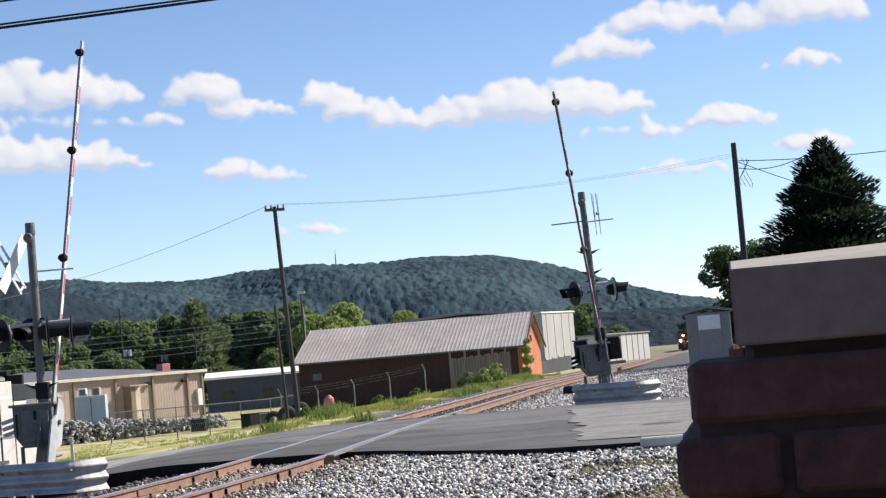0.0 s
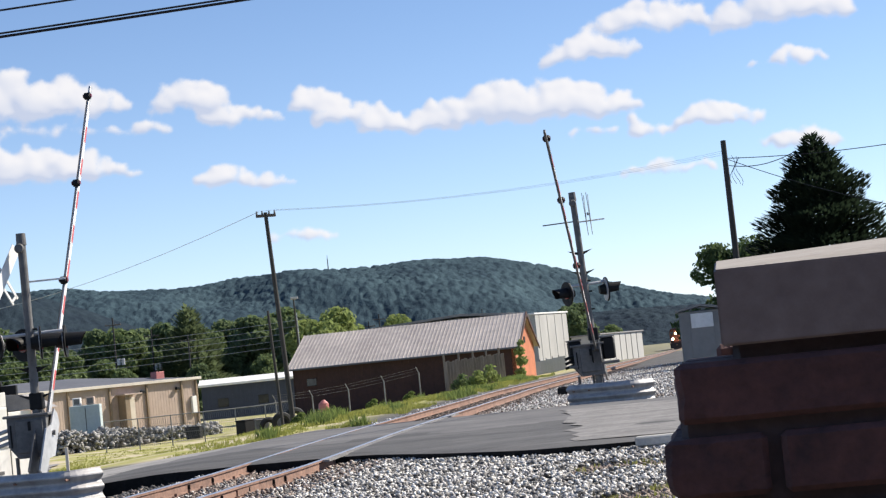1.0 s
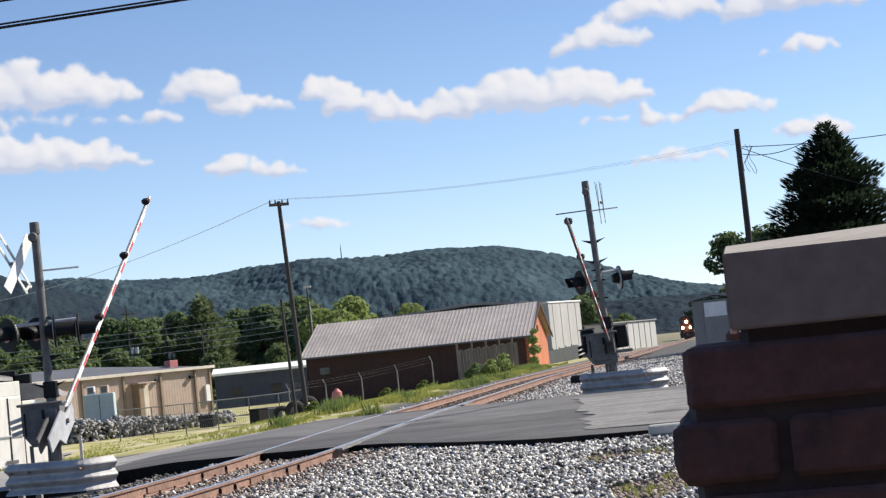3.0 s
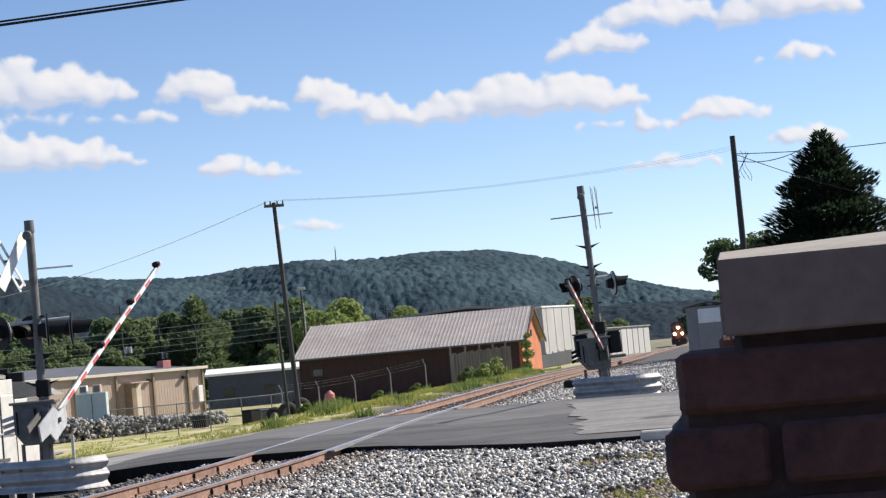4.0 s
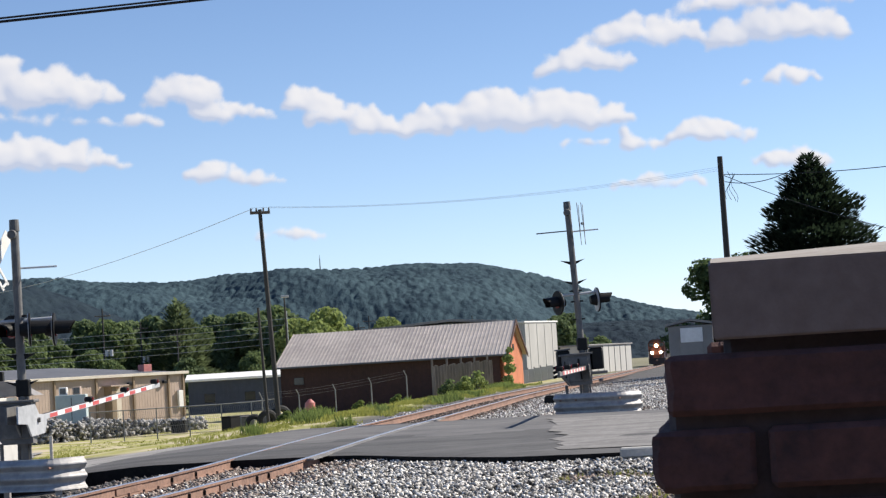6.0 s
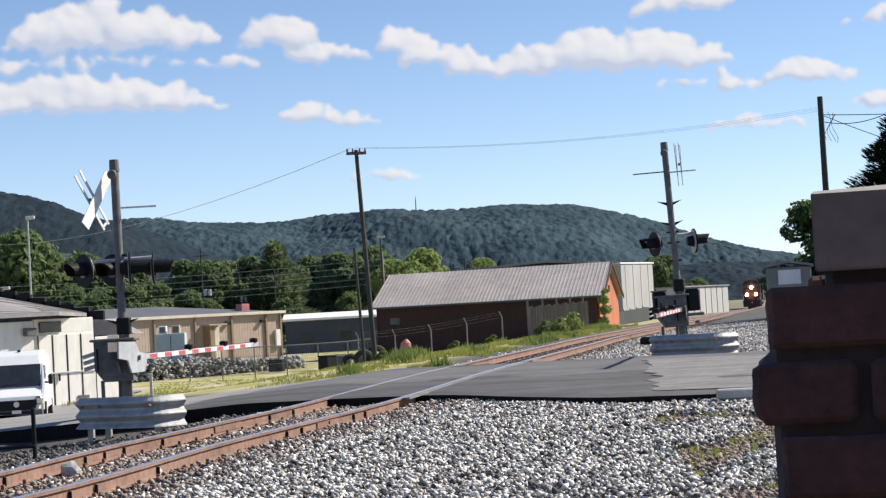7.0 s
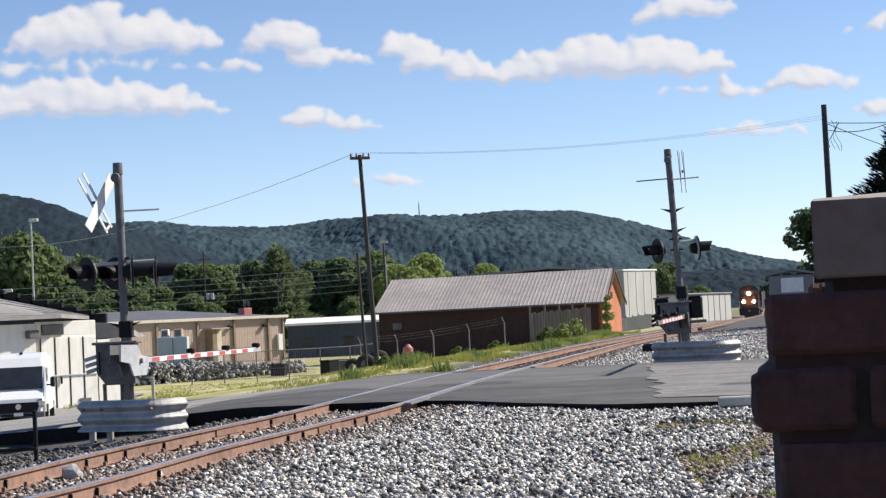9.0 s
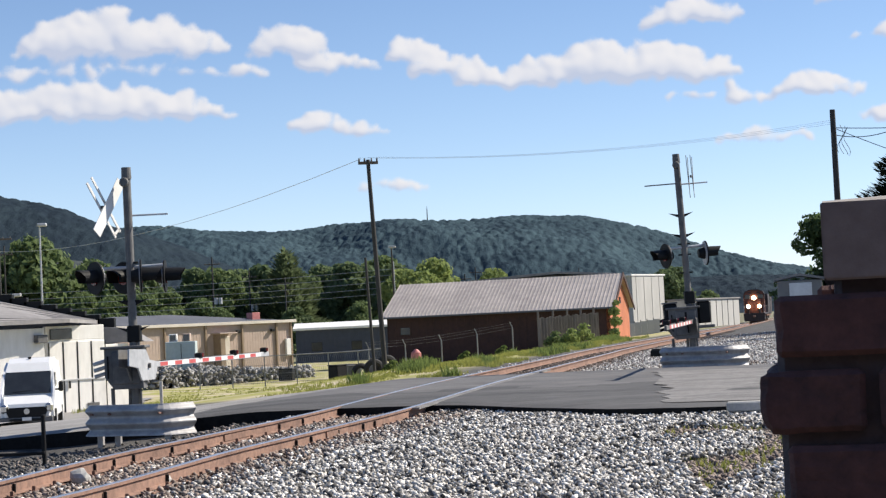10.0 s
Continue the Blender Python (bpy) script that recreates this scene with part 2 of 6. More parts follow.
def prism(poly, thick, plane="xz", off=0.0, bm=None):
    """A flat polygon given thickness; xz: across y, yz: across x, xy: up z."""
    bm = bm or bmesh.new()
    put = {"xz": lambda a, b, c: (a, c, b), "yz": lambda a, b, c: (c, a, b), "xy": lambda a, b, c: (a, b, c)}[plane]
    lo = [bm.verts.new(put(a, b, off)) for a, b in poly]
    hi = [bm.verts.new(put(a, b, off + thick)) for a, b in poly]
    bm.faces.new(lo)
    bm.faces.new(hi[::-1])
    k = len(poly)
    for i in range(k):
        bm.faces.new((lo[i], lo[(i + 1) % k], hi[(i + 1) % k], hi[i]))
    return bm


def sweep(section, path, bm=None, closed=True):
    """A section (side, up) carried along a path of points."""
    bm = bm or bmesh.new()
    rings = []
    for i, p in enumerate(path):
        a, b = Vector(path[max(i - 1, 0)]), Vector(path[min(i + 1, len(path) - 1)])
        d = (b - a).normalized()
        side = d.cross(Vector((0, 0, 1))).normalized()
        up = side.cross(d)
        rings.append([bm.verts.new(Vector(p) + side * s + up * u) for s, u in section])
    k = len(section)
    for r0, r1 in zip(rings, rings[1:]):
        for j in range(k if closed else k - 1):
            bm.faces.new((r0[j], r0[(j + 1) % k], r1[(j + 1) % k], r1[j]))
    if closed:
        bm.faces.new(rings[0])
        bm.faces.new(rings[-1][::-1])
    return bm


def wire(name, p, q, sag, r, material, parent=None, label="", n=14):
    p, q = Vector(p), Vector(q)
    pts = [p.lerp(q, i / n) - Vector((0, 0, sag * 4 * (i / n) * (1 - i / n))) for i in range(n + 1)]
    sec = [(r * math.cos(a * math.tau / 6), r * math.sin(a * math.tau / 6)) for a in range(6)]
    return part(name, sweep(sec, pts), material, parent, label)


def smoothstep(v):
    v = min(max(v, 0.0), 1.0)
    return v * v * (3 - 2 * v)


# ---- the lie of the land ----
RAIL_Z = ((0, -0.16), (15, -0.14), (25, -0.05), (35, 0.05), (50, 0.10), (80, 0.08), (120, 0.0), (240, -0.55), (330, -0.8), (520, -1.1))
TRACK_X = ((0, -9.6), (16.8, -4.3), (21.4, -3.25), (24, -2.5), (28.4, -1.3), (38.3, 0.75), (46, 2.4), (56.5, 4.55), (64, 6.0), (76, 8.65), (96, 13.2), (140, 22.5), (190, 32.2), (238, 41.95), (300, 54.8), (400, 75.6), (520, 100.5))


def table(rows, v):
    """Smooth reading of a short table."""
    k = len(rows) - 2
    for i in range(len(rows) - 1):
        if v <= rows[i + 1][0]:
            k = i
            break
    (a, p), (b, q) = rows[k], rows[k + 1]
    m0 = (q - rows[k - 1][1]) / (b - rows[k - 1][0]) if k else (q - p) / (b - a)
    m1 = (rows[k + 2][1] - p) / (rows[k + 2][0] - a) if k + 2 < len(rows) else (q - p) / (b - a)
    s = min(max((v - a) / (b - a), 0.0), 1.0)
    h = b - a
    return (2 * s**3 - 3 * s**2 + 1) * p + (s**3 - 2 * s**2 + s) * h * m0 + (3 * s**2 - 2 * s**3) * q + (s**3 - s**2) * h * m1


def rail_z(y):
    return table(RAIL_Z, min(max(y, 0), 520))


def track_x(y):
    return table(TRACK_X, min(max(y, 0), 520))


def left_of(x, y):
    return (track_x(y) - x) * 0.92


def along(x, y):
    return 0.2 * x + 0.98 * y


def land(x, y):
    d, v, z = left_of(x, y), along(x, y), rail_z(y)
    if d < 0:
        return z - 0.22 + 0.10 * smoothstep((-d - 2) / 4) * smoothstep((y - 28) / 8)
    gentle = -0.24 - 0.075 * min(max(0.0, d - 2.5), 3.5) - 0.03 * max(0.0, d - 6)
    full = -0.22 - 1.62 * smoothstep((d - 4) / 15)
    k = smoothstep((v - 43) / 14)
    out = z + gentle * (1 - k) + full * k
    out -= 0.20 * smoothstep((d - 1.9) / 1.4) * (1 - smoothstep((v - 27.5) / 2.5))
    return max(out, -2.4) if y < 340 else out


def road_z(x, y):
    d, z = left_of(x, y), rail_z(max(y, 24))
    return z - 0.012 - 0.075 * min(max(0.0, d - 2.0), 3.5) - 0.065 * max(0.0, d - 5.5) - 0.006 * max(0.0, -d - 4)


def road_edge(u):
    """How far the broken near edge swells towards the eye."""
    return -2.8 * smoothstep((u + 6) / 3.6)


def lot_z(y):
    return -0.36 - 1.32 * smoothstep((y - 36) / 26) - 0.05 * smoothstep((y - 62) / 20)


def lines(breaks):
    out = []
    for a, b, s in breaks:
        out += list(np.arange(a, b - 1e-6, s))
    return out + [breaks[-1][1]]


def ground():
    xs = lines([(-4500, -500, 400), (-500, -60, 40), (-60, -20, 4), (-20, 26, 0.75), (26, 80, 4), (80, 500, 40), (500, 4500, 400)])
    ys = lines([(-3000, -100, 400), (-100, -10, 15), (-10, 12, 2), (12, 64, 0.75), (64, 200, 4), (200, 400, 20), (400, 5000, 400)])
    vs, fs, grass = [], [], []
    for y in ys:
        for x in xs:
            z = land(x, y) + 0.03 * noise.noise((x * 0.6, y * 0.6, 3.0)) + (0.10 * noise.noise((x * 0.15, y * 0.15, 7.0)) if left_of(x, y) > 6 else 0)
            if 26.2 < along(x, y) < 42 and -40 < x < 30:
                z = min(z, road_z(x, y) - 0.12)
            if x < -7.5 - 0.10 * (y - 40) and 34 < y < 95:
                z = min(z, lot_z(y) - 0.06)
            vs.append((x, y, z))
            d = left_of(x, y)
            g = smoothstep((d - 2.6) / 1.5) * smoothstep((along(x, y) - 42) / 3) if d > 0 else smoothstep((-d - 25) / 10)
            g = max(g * (1 - 0.6 * smoothstep((y - 190) / 40)), 0.35 * smoothstep((y - 320) / 40), 0.45 * smoothstep((-d - 30) / 20))
            grass.append(g)
    w = len(xs)
    for j in range(len(ys) - 1):
        for i in range(w - 1):
            fs.append((j * w + i, j * w + i + 1, (j + 1) * w + i + 1, (j + 1) * w + i))
    m = mat("ground", (0.11, 0.104, 0.10), (0.035, 0.034, 0.033), rough=0.95, grain=11, stain=0.4, bump=0.8, depth=0.03)
    n, l = m.node_tree.nodes, m.node_tree.links
    bs = n["Principled BSDF"]
    stone = bs.inputs["Base Color"].links[0].from_socket
    at = n.new("ShaderNodeAttribute")
    at.attribute_name = "grass"
    nz = n.new("ShaderNodeTexNoise")
    nz.inputs["Scale"].default_value, nz.inputs["Detail"].default_value = 0.5, 5
    tc = n.new("ShaderNodeTexCoord")
    l.new(tc.outputs["Object"], nz.inputs["Vector"])
    cr = n.new("ShaderNodeValToRGB")
    cr.color_ramp.elements[0].position, cr.color_ramp.elements[0].color = 0.46, (0.30, 0.29, 0.085, 1)
    cr.color_ramp.elements[1].position, cr.color_ramp.elements[1].color = 0.62, (0.47, 0.40, 0.29, 1)
    l.new(nz.outputs[0], cr.inputs[0])
    mx = n.new("ShaderNodeMix")
    mx.data_type = "RGBA"
    l.new(at.outputs["Fac"], mx.inputs[0])
    l.new(stone, mx.inputs[6])
    l.new(cr.outputs[0], mx.inputs[7])
    l.new(mx.outputs[2], bs.inputs["Base Color"])
    ob = raw("ground", vs, fs, m)
    ob.data.attributes.new("grass", "FLOAT", "POINT").data.foreach_set("value", grass)
    tagged(ob, "grey gravel and dry grass ground beside the railway", "ground", kind="structure")


ground()


def road():
    """The asphalt of the crossing, with a raised broken edge towards the ballast."""
    us = lines([(-44, -14, 1.5), (-14, 6, 0.3), (6, 46, 2.0)])
    vl = lines([(28.9, 30.0, 0.35), (30.0, 42.4, 0.35)])
    verts, faces = [], []
    for j, v in enumerate(vl):
        for u in us:
            edge = 0.25 * noise.noise((u * 0.5, 0, 1)) + 0.07 * noise.noise((u * 2.2, 0, 2))
            bow = road_edge(u)
            far = 40.4 - 4.6 * smoothstep((-7.5 - u) / 7) - 0.5 * smoothstep((-15 - u) / 8)
            vs_ = 28.9 + (v - 28.9) / (42.4 - 28.9) * (far + 0.15 * noise.noise((u * 1.3, 3, 3)) - 28.9)
            vv = vs_ + (edge + bow) * max(0, 1 - (v - 28.9) / 4)
            x, y = u * 0.98 + 0.2 * vv, -0.2 * u + 0.98 * vv
            z = road_z(x, y) + 0.02 * noise.noise((x * 0.5, y * 0.5, 5))
            d = abs(left_of(x, y))
            if d < 1.6:
                z = min(z, rail_z(y) - 0.008)
            if j == 0:
                z -= 0.03
            verts.append((x, y, z))
    w = len(us)
    for j in range(len(vl) - 1):
        for i in range(w - 1):
            faces.append((j * w + i, j * w + i + 1, (j + 1) * w + i + 1, (j + 1) * w + i))
    base = len(verts)
    for i in range(w):
        x, y, z = verts[i]
        verts.append((x, y + 0.02, z - 0.42))
    for i in range(w - 1):
        faces.append((base + i, base + i + 1, i + 1, i))
    ob = raw("road", verts, faces, [M["asphalt"], M["old_asphalt"], M["shaded_tar"], M["mid_asphalt"]])
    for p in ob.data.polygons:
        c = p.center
        # upright asphalt edge: its shade is painted in as near-black
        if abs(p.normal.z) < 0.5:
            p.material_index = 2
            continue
        u, v = c.x * 0.98 - c.y * 0.2, along(c.x, c.y)
        if u < -9.8 - 0.17 * (39.7 - v) + 0.5 * noise.noise((c.x, c.y, 0)):
            p.material_index = 1
        elif v > 33.6 + 0.05 * u + 0.9 * noise.noise((c.x * 0.5, c.y * 0.5, 4)) + 0.4 * noise.noise((c.x * 2, c.y * 2, 4)):
            p.material_index = 3
    tagged(ob, "dark asphalt road over the level crossing with a broken edge", "road", kind="structure")
    # the lighter worn lane beyond
    verts, faces = [], []
    us = lines([(-2.4, 30, 0.5)])
    vl = lines([(26.8, 38.2, 0.5)])
    for v in vl:
        for u in us:
            e = (0.35 * noise.noise((v * 0.5, 4, 1)) + 0.35 * noise.noise((v * 2.1, 4, 1)) - 0.10 * (v - 31)) if u < -1.5 else 0
            x, y = (u + e) * 0.98 + 0.2 * v, -0.2 * (u + e) + 0.98 * v
            verts.append((x, y, road_z(x, y) + 0.014 + 0.006 * noise.noise((x, y, 2))))
    w = len(us)
    for j in range(len(vl) - 1):
        for i in range(w - 1):
            faces.append((j * w + i, j * w + i + 1, (j + 1) * w + i + 1, (j + 1) * w + i))
    tagged(raw("pavement", verts, faces, M["mid_pale"]), "pale worn asphalt patch at the crossing's approach", "pavement", kind="structure")
    # the yard before the white warehouse
    verts, faces = [], []
    xs, ys = lines([(-60, -9, 1.5)]), lines([(35, 90, 1.5)])
    for y in ys:
        for x in xs:
            xx = min(x, -9.6 - 0.10 * (y - 40) + 0.4 * noise.noise((y * 0.4, 1, 1)))
            verts.append((xx, y, lot_z(y)))
    w = len(xs)
    for j in range(len(ys) - 1):
        for i in range(w - 1):
            faces.append((j * w + i, j * w + i + 1, (j + 1) * w + i + 1, (j + 1) * w + i))
    tagged(raw("pavement", verts, faces, M["old_asphalt"]), "grey asphalt yard before the white warehouse", "pavement", kind="structure")


road()


# ---- the railway ----
def side_path(off, y0, y1, step, lift=0.0):
    pts = []
    for y in np.arange(y0, y1 + 1e-6, step):
        x = track_x(y)
        dx = (track_x(y + 0.5) - track_x(y - 0.5))
        d = Vector((dx, 1.0, 0)).normalized()
        s = Vector((d.y, -d.x, 0))
        pts.append(Vector((x, y, rail_z(y) + lift)) + s * off)
    return pts


def railway():
    tr = thing("railway_track", "rusty steel railway track on wooden ties in ballast", "railway track")
    sec = [(-0.07, -0.172), (0.07, -0.172), (0.07, -0.162), (0.014, -0.145), (0.010, -0.05), (0.036, -0.038), (0.036, -0.006), (0.028, 0.0), (-0.028, 0.0), (-0.036, -0.006), (-0.036, -0.038), (-0.010, -0.05), (-0.014, -0.145), (-0.07, -0.162)]
    for s in (-1, 1):
        pts = side_path(s * 0.7535, 6, 60, 0.75) + side_path(s * 0.7535, 62, 500, 4)
        bm = sweep(sec, pts)
        bm.faces.ensure_lookup_table()
        for f in bm.faces:
            if len(f.verts) == 4 and f.calc_center_median().z > rail_z(f.calc_center_median().y) - 0.008:
                f.material_index = 1
        rail = part("rail", bm, [M["rust"], M["railtop"]], tr)
        for y in (24.6, 12.4):
            pts = side_path(s * 0.7535 + 0.022, y, y + 0.9, 0.3, -0.1)
            joint = part("joint_bar", sweep([(-0.012, -0.04), (0.012, -0.04), (0.012, 0.045), (-0.012, 0.045)], pts), M["rust"], rail)
    for off, wide in ((0.87, 0.06),):
        pts = side_path(off, 28.6 if off > 0 else 31.0, 43.0, 0.6, -0.004)
        part("flangeway_strip", sweep([(-wide, -0.03), (wide, -0.03), (wide, 0.0), (-wide, 0.0)], pts), M["mid_pale"], tr, "pale worn strip beside the rail in the road")
    tie = plate = None
    for y in [q for q in np.arange(9, 29.2, 0.53)] + [q for q in np.arange(43.5, 130, 0.8)]:
        p, q = side_path(-1.28, y, y, 1, -0.19)[0], side_path(1.28, y, y, 1, -0.19)[0]
        mm = Matrix.Translation((p + q) / 2) @ (q - p).to_track_quat("X", "Z").to_matrix().to_4x4()
        if tie is None:
            tie = part("tie", box((0, 0, -0.09), (2.59, 0.23, 0.18), 0.015), M["tie"], tr)
            bm = box((0, 0, 0.01), (0.36, 0.19, 0.022), 0.004)
            plate = part("tie_plate", bm, M["rust"], tr)
            spike = part("spike", box((0, 0, 0.035), (0.04, 0.03, 0.07), 0.004), M["rust"], tr)
            # black bars stand for the anchors together with their shadows on the web
            anchor = part("rail_anchor", box((0.03, 0.0, -0.045), (0.035, 0.018, 0.13), 0.004), M["black"], tr, "black bar for a rail anchor and its shadow")
            fresh = True
        else:
            fresh = False
        c = tie if fresh else tie.copy()
        if not fresh:
            scene.collection.objects.link(c)
        c.matrix_basis = mm
        if y > 29:
            continue
        for a in (-0.7535, 0.7535):
            c = plate if fresh and a < 0 else plate.copy()
            if c is not plate:
                scene.collection.objects.link(c)
            c.matrix_basis = mm @ Matrix.Translation((a, 0, 0))
            if not fresh and noise.noise((y * 3.7, a, 2)) < 0.12:
                c = None
            else:
                c = anchor if fresh and a < 0 else anchor.copy()
            if c is not None:
                if c is not anchor:
                    scene.collection.objects.link(c)
                c.matrix_basis = mm @ Matrix.Translation((a, 0.16, 0.11))
            for dx in (-0.11, 0.11):
                c = spike if fresh and a < 0 and dx < 0 else spike.copy()
                if c is not spike:
                    scene.collection.objects.link(c)
                c.matrix_basis = mm @ Matrix.Translation((a + dx, 0.06 if dx < 0 else -0.06, 0))


railway()


def stones(name, spots, size, material, label, category):
    """Many broken stones, each its own rough solid, in one object."""
    rng = np.random.default_rng(5)
    base = np.array([(1, 0, 0), (-1, 0, 0), (0, 1, 0), (0, -1, 0), (0, 0, 1), (0, 0, -1)], float)
    tri = [(0, 2, 4), (2, 1, 4), (1, 3, 4), (3, 0, 4), (2, 0, 5), (1, 2, 5), (3, 1, 5), (0, 3, 5)]
    k = len(spots)
    v = np.repeat(base[None], k, 0) * rng.uniform(0.55, 1.15, (k, 6, 1)) + rng.uniform(-0.28, 0.28, (k, 6, 3))
    q = rng.normal(size=(k, 4))
    q /= np.linalg.norm(q, axis=1)[:, None]
    a, b, c, d = q.T
    rot = np.stack([1 - 2 * (c * c + d * d), 2 * (b * c - a * d), 2 * (b * d + a * c), 2 * (b * c + a * d), 1 - 2 * (b * b + d * d), 2 * (c * d - a * b), 2 * (b * d - a * c), 2 * (c * d + a * b), 1 - 2 * (b * b + c * c)], 1).reshape(k, 3, 3)
    v = np.einsum("kij,kvj->kvi", rot, v) * (size * rng.uniform(0.55, 1.35, (k, 1, 1))) * np.array((1, 1, 0.8))
    v += np.array(spots)[:, None, :]
    f = (np.array(tri)[None] + (np.arange(k) * 6)[:, None, None]).reshape(-1, 3)
    me = bpy.data.meshes.new(name)
    me.vertices.add(k * 6)
    me.vertices.foreach_set("co", v.reshape(-1))
    me.loops.add(len(f) * 3)
    me.loops.foreach_set("vertex_index", f.reshape(-1).astype(np.int32))
    me.polygons.add(len(f))
    me.polygons.foreach_set("loop_start", np.arange(0, len(f) * 3, 3, dtype=np.int32))
    me.update(calc_edges=True)
    me.materials.append(material)
    return tagged(new(name, me), label, category, kind="stuff")


def ballast():
    rng = random.Random(3)
    grey, brown, dark = [], [], []
    while len(grey) < 54000:
        y = 12 + 19 * rng.random() ** 1.0
        x = rng.uniform(track_x(y) - 1.6, min(9.5, 3 + y * 0.16))
        v, d = along(x, y), left_of(x, y)
        if v > 29.3 + road_edge(0.98 * x - 0.2 * y) or abs(abs(d) - 0.69) < 0.10 and rng.random() < 0.9:
            continue
        if 0.85 < abs(d) < 1.32 and rng.random() < 0.5:
            continue
        if x > 2.2 + 0.06 * (y - 14) and y < 24 and noise.noise((x * 0.9, y * 0.5, 9)) > 0.05:
            if rng.random() < 0.35:
                brown.append((x, y, land(x, y) + rng.uniform(0.0, 0.02)))
            continue
        lift = 0.03 * noise.noise((x * 0.8, y * 0.8, 1)) + (0.03 if abs(d) > 0.9 else 0.0)
        p = (x, y, land(x, y) + lift + rng.uniform(-0.02, 0.075))
        (brown if abs(d) < 1.0 and rng.random() < 0.75 or -1.7 < d < 0 and rng.random() < 0.5 else dark if rng.random() < 0.16 else grey).append(p)
    # dark gravel left of the track, its grey lowered to hold the shadow there
    for _ in range(9000):
        y = rng.uniform(12, 30)
        x = track_x(y) - rng.uniform(1.2, 7)
        if along(x, y) < 29.2:
            (dark if rng.random() < 0.85 else brown).append((x, y, land(x, y) + rng.uniform(0, 0.04)))
    for _ in range(15000):
        y = rng.uniform(40, 84)
        x = track_x(y) + rng.uniform(1.2, 8)
        if along(x, y) > 41.2:
            (brown if rng.random() < 0.08 else grey).append((x, y, land(x, y) + rng.uniform(0, 0.07)))
    for _ in range(16000):
        y = rng.uniform(41, 105)
        x = track_x(y) + rng.uniform(-2.2, 7)
        if along(x, y) > 41.2:
            (brown if rng.random() < 0.35 or abs(left_of(x, y)) < 1.5 else grey).append((x, y, land(x, y) + rng.uniform(0, 0.06)))
    stones("ballast", grey, 0.034, M["stone"], "pale grey broken ballast stones round the track", "ballast")
    stones("ballast", dark, 0.042, M["dark_stone"], "dark grey gravel beside the guardrail, darkened further for shadow", "ballast")
    stones("ballast", brown, 0.038, M["brown_stone"], "rust-stained brown ballast stones between the rails", "ballast")


ballast()


# ---- crossing signals ----
def flasher(parent, p, yaw, lit=False):
    """A signal head: round black background, lens and long hood, facing its local +x."""
    m = Matrix.Translation(p) @ Euler((0, 0, radians(yaw))).to_matrix().to_4x4()

    def put(name, bm, material, par, label=""):
        bm.transform(m)
        return part(name, bm, material, par, label, smooth=False)

    head = put("signal_head", rod((0, 0, 0), (0.03, 0, 0), 0.295, seg=28), M["black"], parent)
    put("housing", rod((-0.16, 0, 0), (0, 0, 0), 0.10, 0.15, seg=16), M["black"], head)
    put("lens", rod((0.03, 0, 0), (0.05, 0, 0), 0.13, seg=20), M["lens"], head, "dark red round lens")
    bm = bmesh.new()
    n = 14
    rings = []
    for r in (0.155, 0.147):
        near, far = [], []
        for i in range(n + 1):
            a = radians(-35 + 250 * i / n)
            reach = 0.36 - 0.10 * (1 - max(0, math.sin(a)))
            near.append(bm.verts.new((0.03, r * math.cos(a), r * math.sin(a))))
            far.append(bm.verts.new((0.03 + reach, r * math.cos(a), r * math.sin(a) * 0.92)))
        rings.append((near, far))
        for i in range(n):
            bm.faces.new((near[i], near[i + 1], far[i + 1], far[i]))
    for i in range(n):
        bm.faces.new((rings[0][1][i], rings[0][1][i + 1], rings[1][1][i + 1], rings[1][1][i]))
    put("hood", bm, M["black"], head)
    put("backplate_rim", rod((-0.014, 0, 0), (-0.002, 0, 0), 0.283, seg=28), M["galv"], head, "grey back of the round plate")
    return head


def gate_arm(parent, length, pivot, azimuth, gear):
    """The striped arm lies along its own +x from the pivot."""
    arm = part("gate_arm", box((length * 0.5 + 0.125, 0, 0), (length - 0.25, 0.05, 0.10), 0.008), gear if gear is M["galv"] else M["grey"], parent, "red and white striped gate arm")
    for i in range(int((length - 1.2) / 0.41)):
        a = 0.9 + i * 0.41
        bm = prism([(a, -0.036), (a + 0.405, -0.036), (a + 0.405, 0.036), (a, 0.036)], 0.053, "xz", -0.0265)
        part("stripe", bm, M["white"] if i % 2 else M["red"], arm, "white reflective stripe" if i % 2 else "red reflective stripe")
    for a in (length - 0.32, length * 0.685 + 0.2 * (length < 8), length * 0.40 + 0.2 * (length < 8)):
        lamp = part("arm_lamp", box((a, 0, 0.095), (0.13, 0.14, 0.11), 0.02), M["black"], arm, "small black arm lamp")
        part("lamp_lens", rod((a, -0.085, 0.10), (a, 0.085, 0.10), 0.04, seg=12), M["lens"], lamp)
    part("cable", rod((0.3, 0.02, 0.055), (length - 0.4, 0.02, 0.055), 0.009, seg=6), M["cable"], arm)
    for s in (-1, 1):
        poly = [(0.34, -0.26), (0.46, -0.10), (0.46, 0.06), (0.10, 0.10), (-0.08, 0.29), (-0.92, 0.31), (-0.95, 0.02), (-0.50, -0.03), (-0.32, -0.26)]
        part("counterweight_bracket", prism(poly, 0.03, "xz", s * 0.10 - 0.015), gear if s < 0 else M["grey"], arm, "steel counterweight bracket")
    part("cross_plate", box((0.33, 0, 0), (0.12, 0.20, 0.10), 0.01), M["grey"], arm)
    arm.matrix_basis = arm_pose(pivot, azimuth, 0)
    return arm


def arm_pose(pivot, azimuth, down):
    return Matrix.Translation(pivot) @ Euler((0, radians(down - 90), radians(azimuth))).to_matrix().to_4x4()


